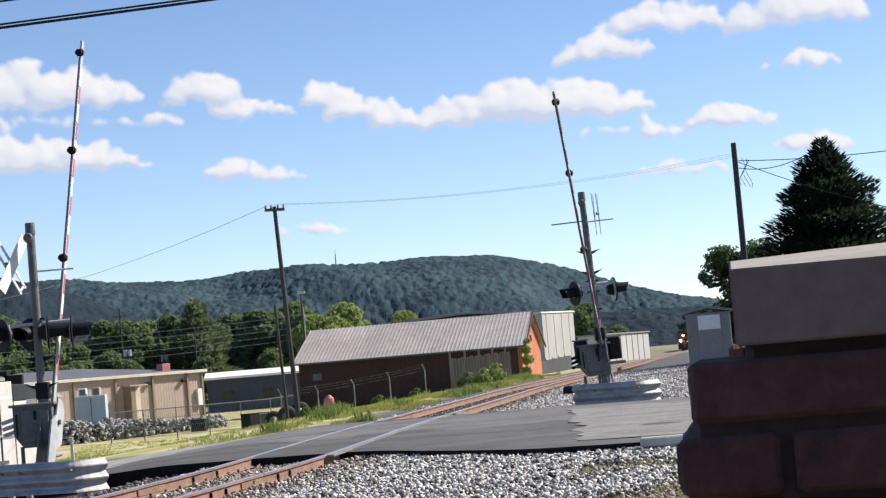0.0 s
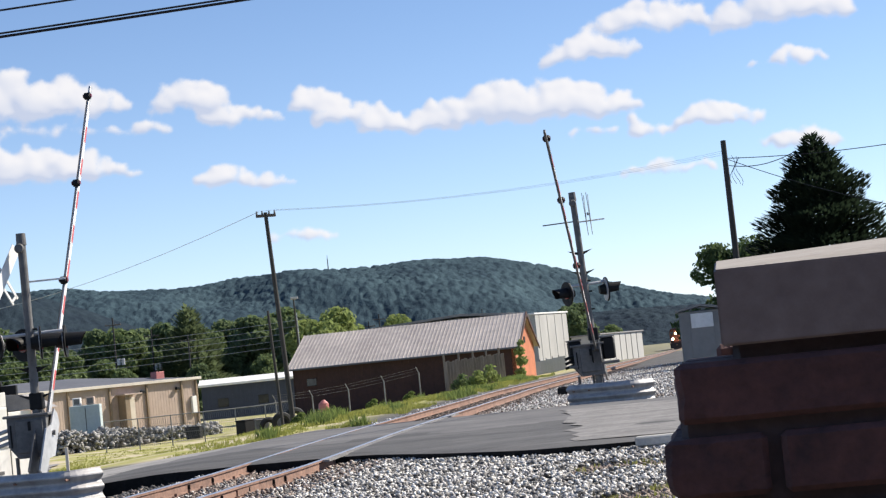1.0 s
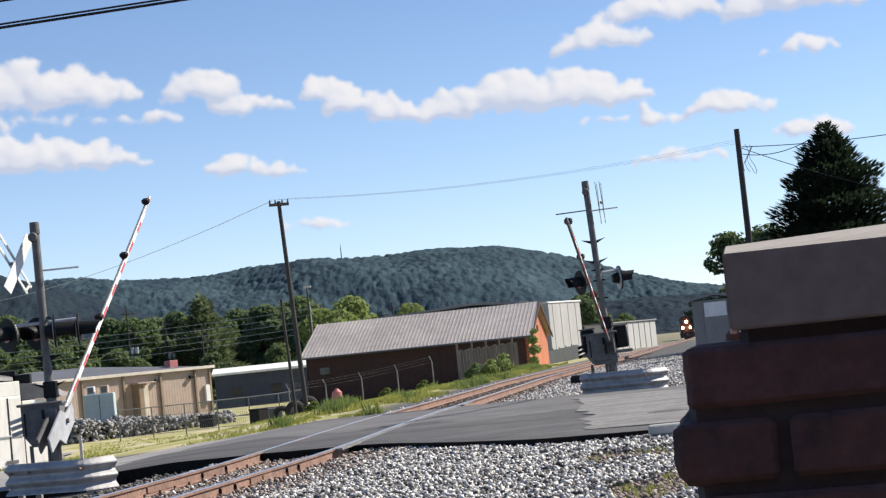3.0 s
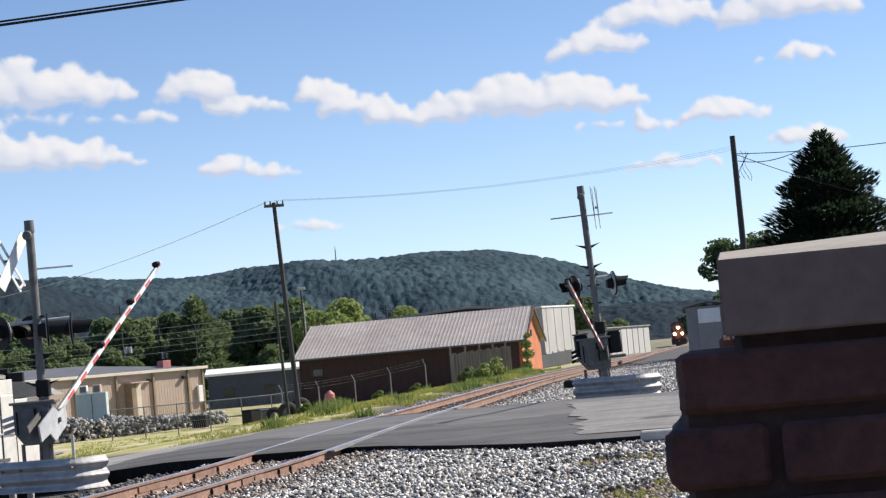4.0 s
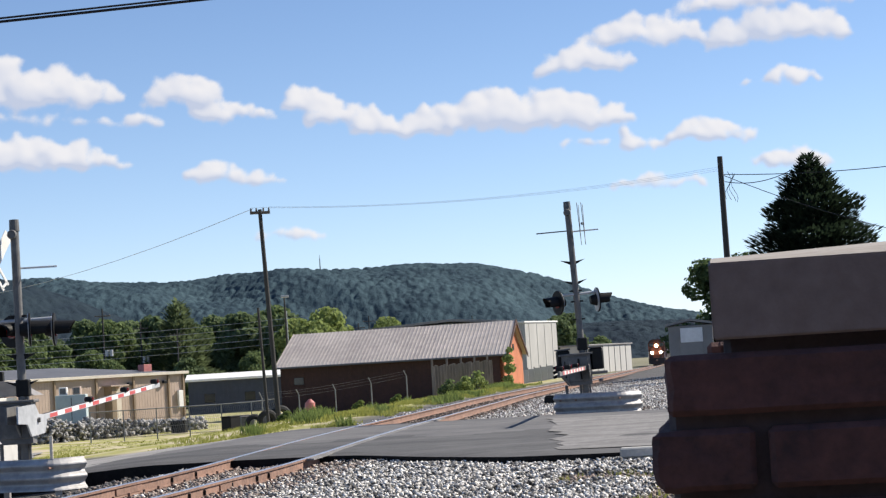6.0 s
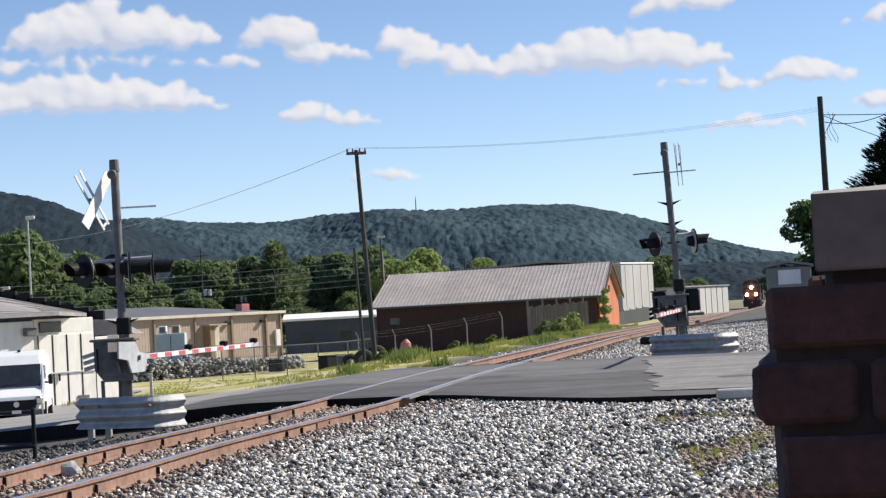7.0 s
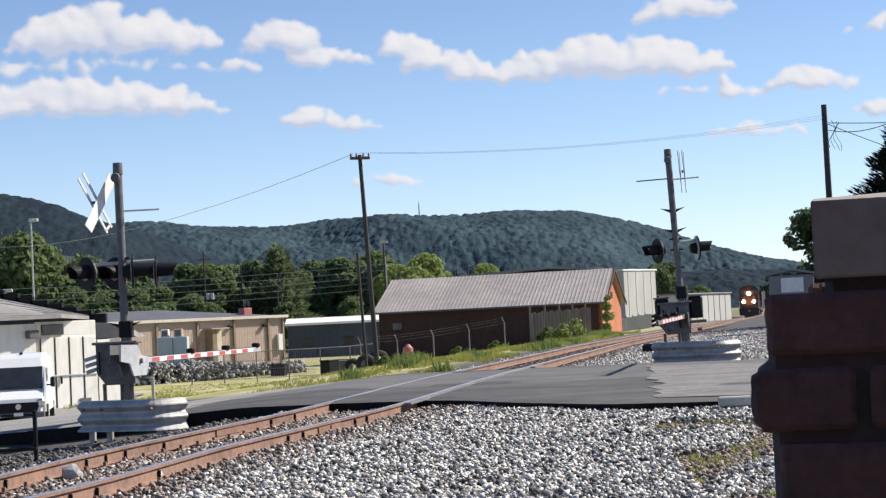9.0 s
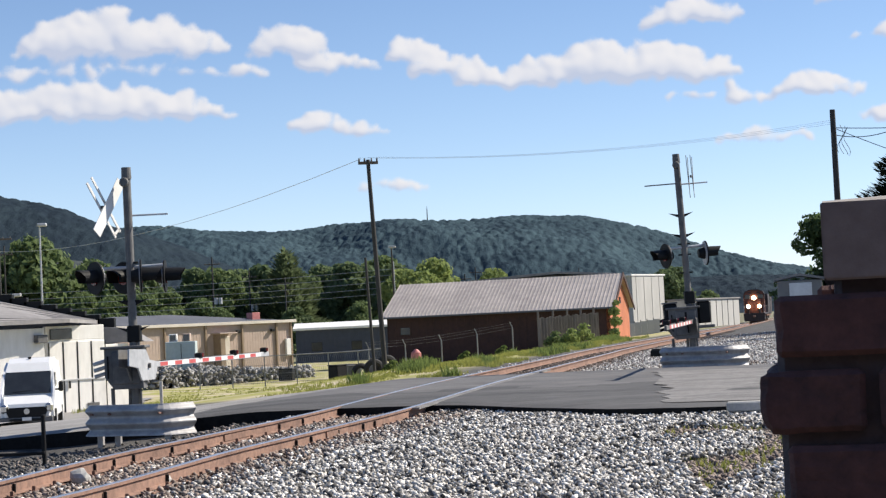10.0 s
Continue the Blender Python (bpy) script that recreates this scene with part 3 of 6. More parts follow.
def signal(at, height, lean, sign_yaw, arm_az, arm_len, heads, head_z, label, sign_white, pivot):
    s = thing("crossing_signal", label, "railway signal", Matrix.Translation(at) @ Euler((0, radians(lean), 0)).to_matrix().to_4x4(), "crossing signals")
    part("mast", rod((0, 0, 0), (0, 0, height), 0.080, 0.076, seg=16), M["grey"], s, smooth=False)
    part("mast_cap", rod((0, 0, height - 0.16), (0, 0, height + 0.05), 0.092, 0.085, seg=16), M["grey"], s)
    base = part("base", rod((0, 0, -0.3), (0, 0, 0.16), 0.15, 0.11, seg=12), M["grey"], s)
    part("base_flange", box((0, 0, 0.02), (0.42, 0.42, 0.04), 0.01), M["grey"], base)
    # bell and collar fittings
    part("bell", rod((-0.03, -0.09, height - 0.22), (-0.03, -0.15, height - 0.22), 0.09, 0.07, seg=16), M["grey"], s, "round grey bell")
    for z in (0.28, 0.55, 0.71):
        part("clamp", box((0, 0, head_z + (z - 0.55) * 1.6), (0.30, 0.09, 0.035), 0.008), M["black"], s)
    # sign
    cb = part("crossbuck", box((0, 0, 0), (0.3, 0.04, 0.05), 0.005), M["grey"], s, "white crossed sign blades")
    zc = height - (0.66 if sign_white else 0.52)
    rz = Euler((0, 0, radians(sign_yaw))).to_matrix().to_4x4()
    cb.matrix_basis = Matrix.Translation((-0.36 if sign_white else 0.30, -0.1, zc)) @ rz
    for k, face in ((0, 1), (1, -1)) if not sign_white else ((0, 1), (1, 1)):
        for a in (52, -52):
            if sign_white and (k == 1) == (a < 0):
                continue
            rt = Matrix.Rotation(radians(a), 4, "Y")
            if sign_white and a > 0:
                bm = bmesh.new()
                for off in (-0.085, 0.085):
                    box(rt @ Vector((0, 0, off)), (1.22, 0.02, 0.055), 0.004, bm, rot=rt)
                box(rt @ Vector((0.55, 0, 0)), (0.05, 0.02, 0.2), 0.004, bm, rot=rt)
            else:
                bm = box((0, 0, 0), (1.22, 0.014, 0.23 if sign_white else 0.05), 0.004, rot=rt)
            bm.transform(Matrix.Translation((0, (k - 0.5) * 0.10 + (0.016 if a > 0 else 0), 0)))
            part("blade", bm, M["white"] if sign_white else M["grey"], cb)
    part("side_sign", box((0.36, 0.05, zc - 0.16), (0.7, 0.012, 0.035), 0.004), M["white"], s, "thin white sign seen edge-on")
    if not sign_white:
        part("side_sign", box((-0.42, -0.05, zc - 0.14), (0.8, 0.012, 0.03), 0.004), M["grey"], s, "thin sign seen edge-on")
    # crossarm with the heads
    part("crossarm", rod((min(h[0] for h in heads) - 0.02, -0.1, head_z + 0.16), (max(h[0] for h in heads) + 0.02, 0.1, head_z + 0.19), 0.032, seg=12), M["galv"], s)
    for x, y, yaw in heads:
        part("hanger", rod((x, y, head_z + 0.18), (x, y, head_z), 0.022, seg=8), M["grey"], s)
        flasher(s, (x, y, head_z), yaw)
    # gear
    px, py, pz = pivot
    gx = px * 0.5 - 0.22
    body = M["grey"]
    gear = part("gate_mechanism", prism([(gx - 0.34, pz - 0.18), (gx - 0.18, pz - 0.40), (gx + 0.34, pz - 0.40), (gx + 0.34, pz + 0.32), (gx - 0.34, pz + 0.32)], 0.46, "xz", py - 0.23), body, s, "dark gate mechanism box")
    part("cover", box((gx + 0.04, py - 0.245, pz - 0.02), (0.50, 0.03, 0.58), 0.02), body, gear)
    part("lid", box((gx, py, pz + 0.345), (0.80, 0.56, 0.05), 0.012), body, gear)
    part("latch", box((gx + 0.05, py - 0.27, pz + 0.16), (0.05, 0.03, 0.16), 0.008), M["black"], gear)
    part("hinge", rod((gx - 0.28, py - 0.24, pz + 0.2), (gx - 0.28, py - 0.24, pz - 0.2), 0.015, seg=8), M["black"], gear)
    for k in range(3):
        part("cable_gland", rod((gx - 0.34, py - 0.12 + 0.05 * k, pz + 0.12 - 0.11 * k), (gx - 0.56, py - 0.12 + 0.05 * k, pz + 0.06 - 0.11 * k), 0.035, seg=10), M["galv"] if sign_white else M["black"], gear)
    for q in (-0.26, 0.22):
        part("leg", rod((gx + q, py + 0.05, 0.0), (gx + q, py + 0.05, pz - 0.38), 0.035, seg=8), M["grey"], gear)
    if not sign_white:
        for q in (-0.46, 0.34):
            case = part("relay_case", box((q, 0.12, pz + 0.20), (0.30, 0.36, 0.52), 0.03), M["black"], s, "black relay case on the mast")
            part("case_lid", box((q, 0.12, pz + 0.48), (0.34, 0.40, 0.04), 0.01), M["grey"], case)
        part("platform", box((-0.06, 0.05, pz - 0.14), (1.2, 0.5, 0.07), 0.01), M["grey"], s)
    # step brackets on the mast
    for q in (0.46, 0.95):
        part("step_bracket", prism([(-0.30, 0.06), (-0.08, -0.05), (0.08, -0.05), (0.30, 0.06), (0.08, 0.02), (-0.08, 0.02)], 0.06, "xz", -0.03), M["black"], s).location = (0, 0, head_z + (q if not sign_white else -q))
    part("shaft", rod((px * 0.5 - 0.25, py, pz), (px + 0.16, py, pz), 0.045, seg=12), M["grey"], gear)
    part("junction_box", box((0.02, 0.02, pz + 0.58), (0.24, 0.22, 0.30), 0.02), M["black"], s)
    part("conduit", rod((0.10, -0.05, 0.1), (0.10, -0.05, pz + 0.5), 0.022, seg=8), M["grey"], s)
    part("conduit", rod((-0.12, 0.05, 0.1), (-0.10, 0.05, pz), 0.03, seg=8), M["grey"], s)
    arm = gate_arm(s, arm_len, Vector(pivot), arm_az, M["galv"] if sign_white else M["black"])
    return s, arm


LEFT_AT, RIGHT_AT = (-5.46, 32.0, -0.12), (6.10, 42.5, 0.0)
LEFT_PIVOT, RIGHT_PIVOT = (0.14, -0.05, 0.92), (0.06, 0.05, 1.07)
LEFT_AZ, RIGHT_AZ = 79.3, 257.8
left_signal, left_arm = signal(LEFT_AT, 4.45, -0.3, 62, LEFT_AZ, 8.1, [(-0.56, -0.35, 222), (-0.16, 0.30, 235), (0.22, -0.30, 8), (0.55, 0.35, 2)], 2.52,
    "weathered grey level crossing signal with crossbuck, lamps and gate", True, LEFT_PIVOT)
right_signal, right_arm = signal(RIGHT_AT, 5.05, -2.2, 80, RIGHT_AZ, 7.75, [(-0.46, -0.1, 200), (0.50, 0.1, 5)], 2.68,
    "grey level crossing signal with two hooded lamps and gate", False, RIGHT_PIVOT)


def guardrail(a, b, z, label, right_end, left_end):
    """A corrugated steel barrier bent back at its ends, on posts."""
    g = thing("guardrail", label, "guardrail", group="signal guardrails")
    a, b = Vector((*a, z)), Vector((*b, z))
    d = (b - a).normalized()
    back = Vector((-d.y, d.x, 0))
    pts = []
    L = (b - a).length
    for i in range(29):
        s = i / 28
        bend = right_end * max(0, (s - 0.80) / 0.20) ** 2 + left_end * max(0, (0.12 - s) / 0.12) ** 2
        pts.append(a + d * (s * L) + back * bend)
    out, inn = [], []
    for i in range(25):
        s = i / 24
        w = 0.075 * (0.5 - 0.5 * math.cos(s * math.tau * 2.5))
        out.append((w, -s * 0.52))
        inn.append((w - 0.02, -s * 0.52))
    part("beam", sweep(out + inn[::-1], pts), M["old_galv"], g, smooth=False)
    for s in (0.10, 0.30, 0.86):
        p = a + d * (s * L) + back * 0.16
        post = part("post", box((p.x, p.y, z - 0.55), (0.10, 0.14, 1.05), 0.01), M["old_galv"], g)
        part("bolt", rod(p - back * 0.10 + Vector((0, 0, -0.15)), p - back * 0.26 + Vector((0, 0, -0.15)), 0.02, seg=6), M["rust"], post)
    return g


guardrail((-6.0, 30.1), (-4.38, 29.3), 0.20, "galvanised corrugated guardrail before the crossing signal", 0.55, 0.1)
guardrail((5.15, 41.4), (6.82, 40.4), 0.50, "galvanised corrugated guardrail beside the road", 0.5, 0.1)


# ---- pillar near the eye ----
def pillar():
    """A brick pier with uneven ends and a sloping cast cap."""
    p = thing("brick_pillar", "rough red brick pillar with a pale stone cap", "pillar", Matrix.Translation((0.341, 1.55, 0)) @ Euler((0, 0, radians(-12.5))).to_matrix().to_4x4() @ Matrix.Translation((-0.341, -1.55, 0)))
    y0 = 1.55
    core = part("mortar_core", box((0.645, y0 + 0.175, 0.512), (0.59, 0.31, 1.624), 0.006), M["mortar"], p)
    part("mortar_joint", box((0.6175, y0 + 0.172, 0.50), (0.641, 0.316, 1.598), 0.006), M["mortar"], p)
    x0, x1, zb, zt = 0.341, 0.95, 1.318, 1.386
    bm = bmesh.new()
    f = [(x0, y0), (x1, y0), (x1, y0 + 0.36), (x0, y0 + 0.36)]
    tops = [zt, zt, zt + 0.042, zt + 0.022]
    lo = [bm.verts.new((x, y, zb)) for x, y in f]
    hi = [bm.verts.new((x, y, z)) for (x, y), z in zip(f, tops)]
    bm.faces.new(lo[::-1])
    bm.faces.new(hi)
    for i in range(4):
        bm.faces.new((lo[i], lo[(i + 1) % 4], hi[(i + 1) % 4], hi[i]))
    bmesh.ops.bevel(bm, geom=bm.edges[:], offset=0.0018, segments=2, affect="EDGES")
    part("cap", bm, M["cap"], p, "sloping pale stone cap")
    rng = random.Random(11)
    z = 1.306
    for row in range(24):
        h = 0.054
        left = (0.298, 0.283, 0.303)[row % 3] if row < 3 else 0.30 + rng.uniform(-0.012, 0.012)
        x = left
        widths = [0.30, 0.30] if row % 2 == 0 else [0.088, 0.20, 0.20, 0.1]
        for k, w in enumerate(widths):
            if x > 0.93:
                break
            w = min(w, 0.95 - x)
            for dy in (0.0, 0.19):
                b = box((x + w / 2, y0 + 0.0 + dy + 0.085 + rng.uniform(-0.003, 0.003), z - h / 2), (w, 0.17, h), 0.005)
                if row < 5 and k == 0 and dy == 0.0:
                    # broken, weathered end
                    bmesh.ops.subdivide_edges(b, edges=b.edges[:], cuts=6, use_grid_fill=True)
                    for v in b.verts:
                        near = max(0.25, 1 - (v.co.x - x) / 0.06) * (1.6 if row == 1 else 1.0)
                        s = v.co * 55 + Vector((row * 7, 0, 0))
                        v.co.x += near * (0.0045 * noise.noise(s * 0.5) + 0.002 * noise.noise(s * 1.7))
                        v.co.z += near * (0.0022 * noise.noise(s * 0.6 + Vector((3, 0, 0))) + 0.001 * noise.noise(s * 2))
                        v.co.y += 0.0015 * noise.noise(s)
                part("brick", b, M["brick"], p)
            x += w + 0.012
        z -= h + 0.012
    # stepped stubs behind
    for k, (x, zz) in enumerate(((0.342, 1.313), (0.332, 1.302))):
        part("brick", box((x + 0.05, y0 + 0.44, zz - 0.005 + 0.01 * k), (0.10, 0.10, 0.022), 0.005), M["brick"], p)
    part("back_pier", box((0.62, y0 + 0.44, 0.50), (0.5, 0.14, 1.58), 0.01), M["mortar"], p)


pillar()


# ---- buildings ----
def local(x, y, z, deg):
    return pose(x, y, z, 0, 0, deg)


def warehouse_brown():
    """Long brown store with a ribbed tin roof; local x along the wall, y to the back."""
    ang, length, wide = -13.0, 17.4, 12.0
    h = thing("brick_warehouse", "brown warehouse with a ribbed tin roof and orange gable", "building", local(-3.9, 138.0, -2.1, ang))
    eave, ridge = 4.15, 6.6
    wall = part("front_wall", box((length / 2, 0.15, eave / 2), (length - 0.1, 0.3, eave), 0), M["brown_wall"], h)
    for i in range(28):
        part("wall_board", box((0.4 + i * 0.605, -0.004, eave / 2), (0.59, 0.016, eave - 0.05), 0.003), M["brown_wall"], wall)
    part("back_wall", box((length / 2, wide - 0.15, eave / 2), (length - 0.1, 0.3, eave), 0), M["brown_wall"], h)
    # brown is darkened for the shaded front, the right gable coloured as sunlit
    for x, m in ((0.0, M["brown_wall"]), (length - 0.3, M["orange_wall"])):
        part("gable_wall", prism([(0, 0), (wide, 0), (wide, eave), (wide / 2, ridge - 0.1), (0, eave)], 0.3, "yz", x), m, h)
    for k, (ya, yb) in enumerate(((-0.55, wide / 2), (wide + 0.55, wide / 2))):
        za = eave - 0.16
        roof = part("roof", prism([(ya, za), (yb, ridge), (yb, ridge + 0.10), (ya, za + 0.10)], length + 0.7, "yz", -0.35), M["tin"], h)
        if k == 0:
            for i in range(62):
                x = -0.33 + i * (length + 0.6) / 61
                bm = prism([(ya, za + 0.10), (yb, ridge + 0.10), (yb, ridge + 0.14), (ya, za + 0.14)], 0.05, "yz", x)
                part("roof_rib", bm, M["tin"], roof)
    part("verge_board", prism([(-0.6, eave - 0.35), (wide / 2, ridge - 0.12), (wide + 0.6, eave - 0.35), (wide + 0.6, eave - 0.1), (wide / 2, ridge + 0.2), (-0.6, eave - 0.1)], 0.08, "yz", length + 0.36), M["brown_wall"], h)
    part("gutter", box((length / 2, -0.60, eave - 0.14), (length + 0.7, 0.10, 0.12), 0.02), M["roof_dark"], h)
    win = part("window", box((1.45, -0.05, 2.95), (0.75, 0.08, 0.55), 0.01), M["glass"], h)
    part("window_frame", box((1.45, -0.045, 2.63), (0.9, 0.12, 0.06), 0.01), M["brown_wall"], win)
    part("side_door", box((length + 0.04, 3.6, 1.2), (0.08, 1.6, 2.4), 0.02), M["brown_wall"], h)
    part("gable_vent", box((length + 0.03, 6.0, 4.6), (0.06, 0.8, 0.5), 0.01), M["glass"], h)


def metal_shed(name, label, at, ang, length, wide, eave, wall, roof, rise=0.5, ribs=0, trim=None):
    """A low metal building; local x along its seen wall."""
    h = thing(name, label, "building", local(*at, ang))
    w = part("front_wall", box((length / 2, 0.1, eave / 2), (length, 0.2, eave), 0), wall, h)
    part("back_wall", box((length / 2, wide - 0.1, eave / 2), (length, 0.2, eave), 0), wall, h)
    for x in (0.1, length - 0.1):
        part("side_wall", prism([(0.2, 0), (wide - 0.2, 0), (wide - 0.2, eave), (wide / 2, eave + rise * 0.9), (0.2, eave)], 0.2, "yz", x - 0.1), wall, h)
    for ya, yb in ((-0.3, wide / 2), (wide + 0.3, wide / 2)):
        part("roof", prism([(ya, eave), (yb, eave + rise), (yb, eave + rise + 0.12), (ya, eave + 0.12)], length + 0.6, "yz", -0.3), roof, h)
    part("fascia", box((length / 2, -0.33, eave + 0.05), (length + 0.6, 0.06, 0.24), 0.01), trim or wall, h)
    if ribs:
        for i in range(ribs):
            part("wall_rib", box((length * (i + 0.25) / ribs, -0.015, eave / 2), (length / ribs * 0.35, 0.016, eave - 0.2), 0.004), wall, w)
    return h


warehouse_brown()

def tan_building():
    """A low hip-roofed metal building; local x along its seen wall."""
    length, wide, eave, rise = 21.0, 15.0, 4.5, 1.0
    h = thing("metal_building", "low tan metal building with a dark hipped roof and cream eaves", "building", local(-27.65, 141.15, -2.3, 45.0))
    wall = part("front_wall", box((length / 2, 0.1, eave / 2), (length, 0.2, eave), 0), M["tan"], h)
    part("back_wall", box((length / 2, wide - 0.1, eave / 2), (length, 0.2, eave), 0), M["tan"], h)
    for x in (0.1, length - 0.1):
        part("side_wall", box((x, wide / 2, eave / 2), (0.2, wide - 0.4, eave), 0), M["tan"], h)
    for i in range(70):
        part("wall_rib", box((0.15 + i * 0.3, -0.006, eave / 2), (0.10, 0.012, eave - 0.2), 0.003), M["tan"], wall)
    bm = bmesh.new()
    lo = [bm.verts.new(p) for p in ((-0.3, -0.3, eave), (length + 0.3, -0.3, eave), (length + 0.3, wide + 0.3, eave), (-0.3, wide + 0.3, eave))]
    hi = [bm.verts.new(p) for p in ((7.5, wide / 2, eave + rise), (length - 7.5, wide / 2, eave + rise))]
    for q in ((lo[0], lo[1], hi[1], hi[0]), (lo[2], lo[3], hi[0], hi[1]), (lo[1], lo[2], hi[1]), (lo[3], lo[0], hi[0]), (lo[3], lo[2], lo[1], lo[0])):
        bm.faces.new(q)
    part("roof", bm, M["roof_dark"], h)
    part("fascia", box((length / 2, -0.33, eave - 0.02), (length + 0.6, 0.06, 0.24), 0.01), M["cream"], h)
    part("fascia", box((length + 0.33, wide / 2, eave - 0.02), (0.06, wide + 0.6, 0.24), 0.01), M["cream"], h)
    for x in (2.6, 7.3, 11.5, 15.4, 19.2, 20.85):
        part("downpipe", box((x, -0.10, eave / 2), (0.20, 0.16, eave - 0.1), 0.02), M["tan_dark"], h)
    door = part("door", box((13.5, -0.04, 1.7), (1.1, 0.10, 3.4), 0.02), M["cream"], h)
    part("door_porch", box((12.6, -0.5, 1.8), (0.5, 1.0, 3.6), 0.02), M["tan_dark"], door)
    part("door_canopy", box((13.1, -0.6, 3.66), (1.9, 1.2, 0.12), 0.02), M["tan"], door)
    part("roof_vent", box((18.4, 2.0, eave + 0.5), (0.9, 0.8, 0.7), 0.03), M["red_drum"], h, "reddish roof vent box")
    part("wall_box", box((20.4, -0.15, 2.2), (0.5, 0.25, 1.5), 0.02), M["white"], h)
    for x in (14.9, 18.7):
        part("wall_light", box((x, -0.2, 3.75), (0.4, 0.3, 0.25), 0.03), M["black"], h)


tan_building()
blue = metal_shed("metal_building", "slate blue metal building with a white roof edge", (-15.0, 188.0, -2.4), 3.0, 11.2, 16.0, 3.75, M["blue_wall"], M["white"], 0.6, 26, M["white"])
for x in (2.2, 6.4):
    part("window", box((x, -0.04, 1.9), (1.1, 0.1, 0.9), 0.02), M["glass"], blue)
part("downpipe", box((10.2, -0.2, 2.0), (0.55, 0.2, 3.8), 0.02), M["white"], blue)
part("end_panel", box((12.0, 0.3, 2.2), (1.5, 0.3, 3.0), 0.02), M["pale"], blue)


def pale_tower():
    """The tall pale metal building with its long low rear roof."""
    h = thing("metal_building", "tall pale metal building with a white roof edge", "building", local(24.7, 226.0, -1.6, -32.0))
    part("front_wall", box((-2.3, 0.15, 3.95), (4.6, 0.3, 7.9), 0.02), M["pale"], h)
    part("lit_wall", box((0.15, 4.8, 3.9), (0.3, 9.6, 7.8), 0.02), M["pale"], h)
    for i in range(4):
        part("wall_seam", box((0.32, 1.2 + i * 2.3, 3.9), (0.05, 0.10, 7.7), 0.005), M["pale"], h)
    part("roof", box((-2.2, 4.8, 7.95), (5.2, 10.2, 0.22), 0.03), M["white"], h)
    part("back_wall", box((-2.3, 9.4, 3.9), (4.6, 0.3, 7.8), 0.02), M["pale"], h)
    r = thing("metal_building", "long low metal building with a shallow grey roof", "building", local(1.4, 232.0, -1.6, -2.0))
    part("wall", box((11.5, 6, 3.9), (22.0, 12, 7.8), 0.05), M["pale"], r)
    part("roof", prism([(0.0, 8.15), (14.4, 9.0), (23.0, 8.35), (23.0, 8.1), (14.4, 8.7), (0.0, 7.9)], 13.0, "xz", -0.5), M["roof_grey"], r)
    part("fascia", box((11.5, -0.06, 7.75), (22.2, 0.08, 0.25), 0.01), M["pale"], r)


pale_tower()


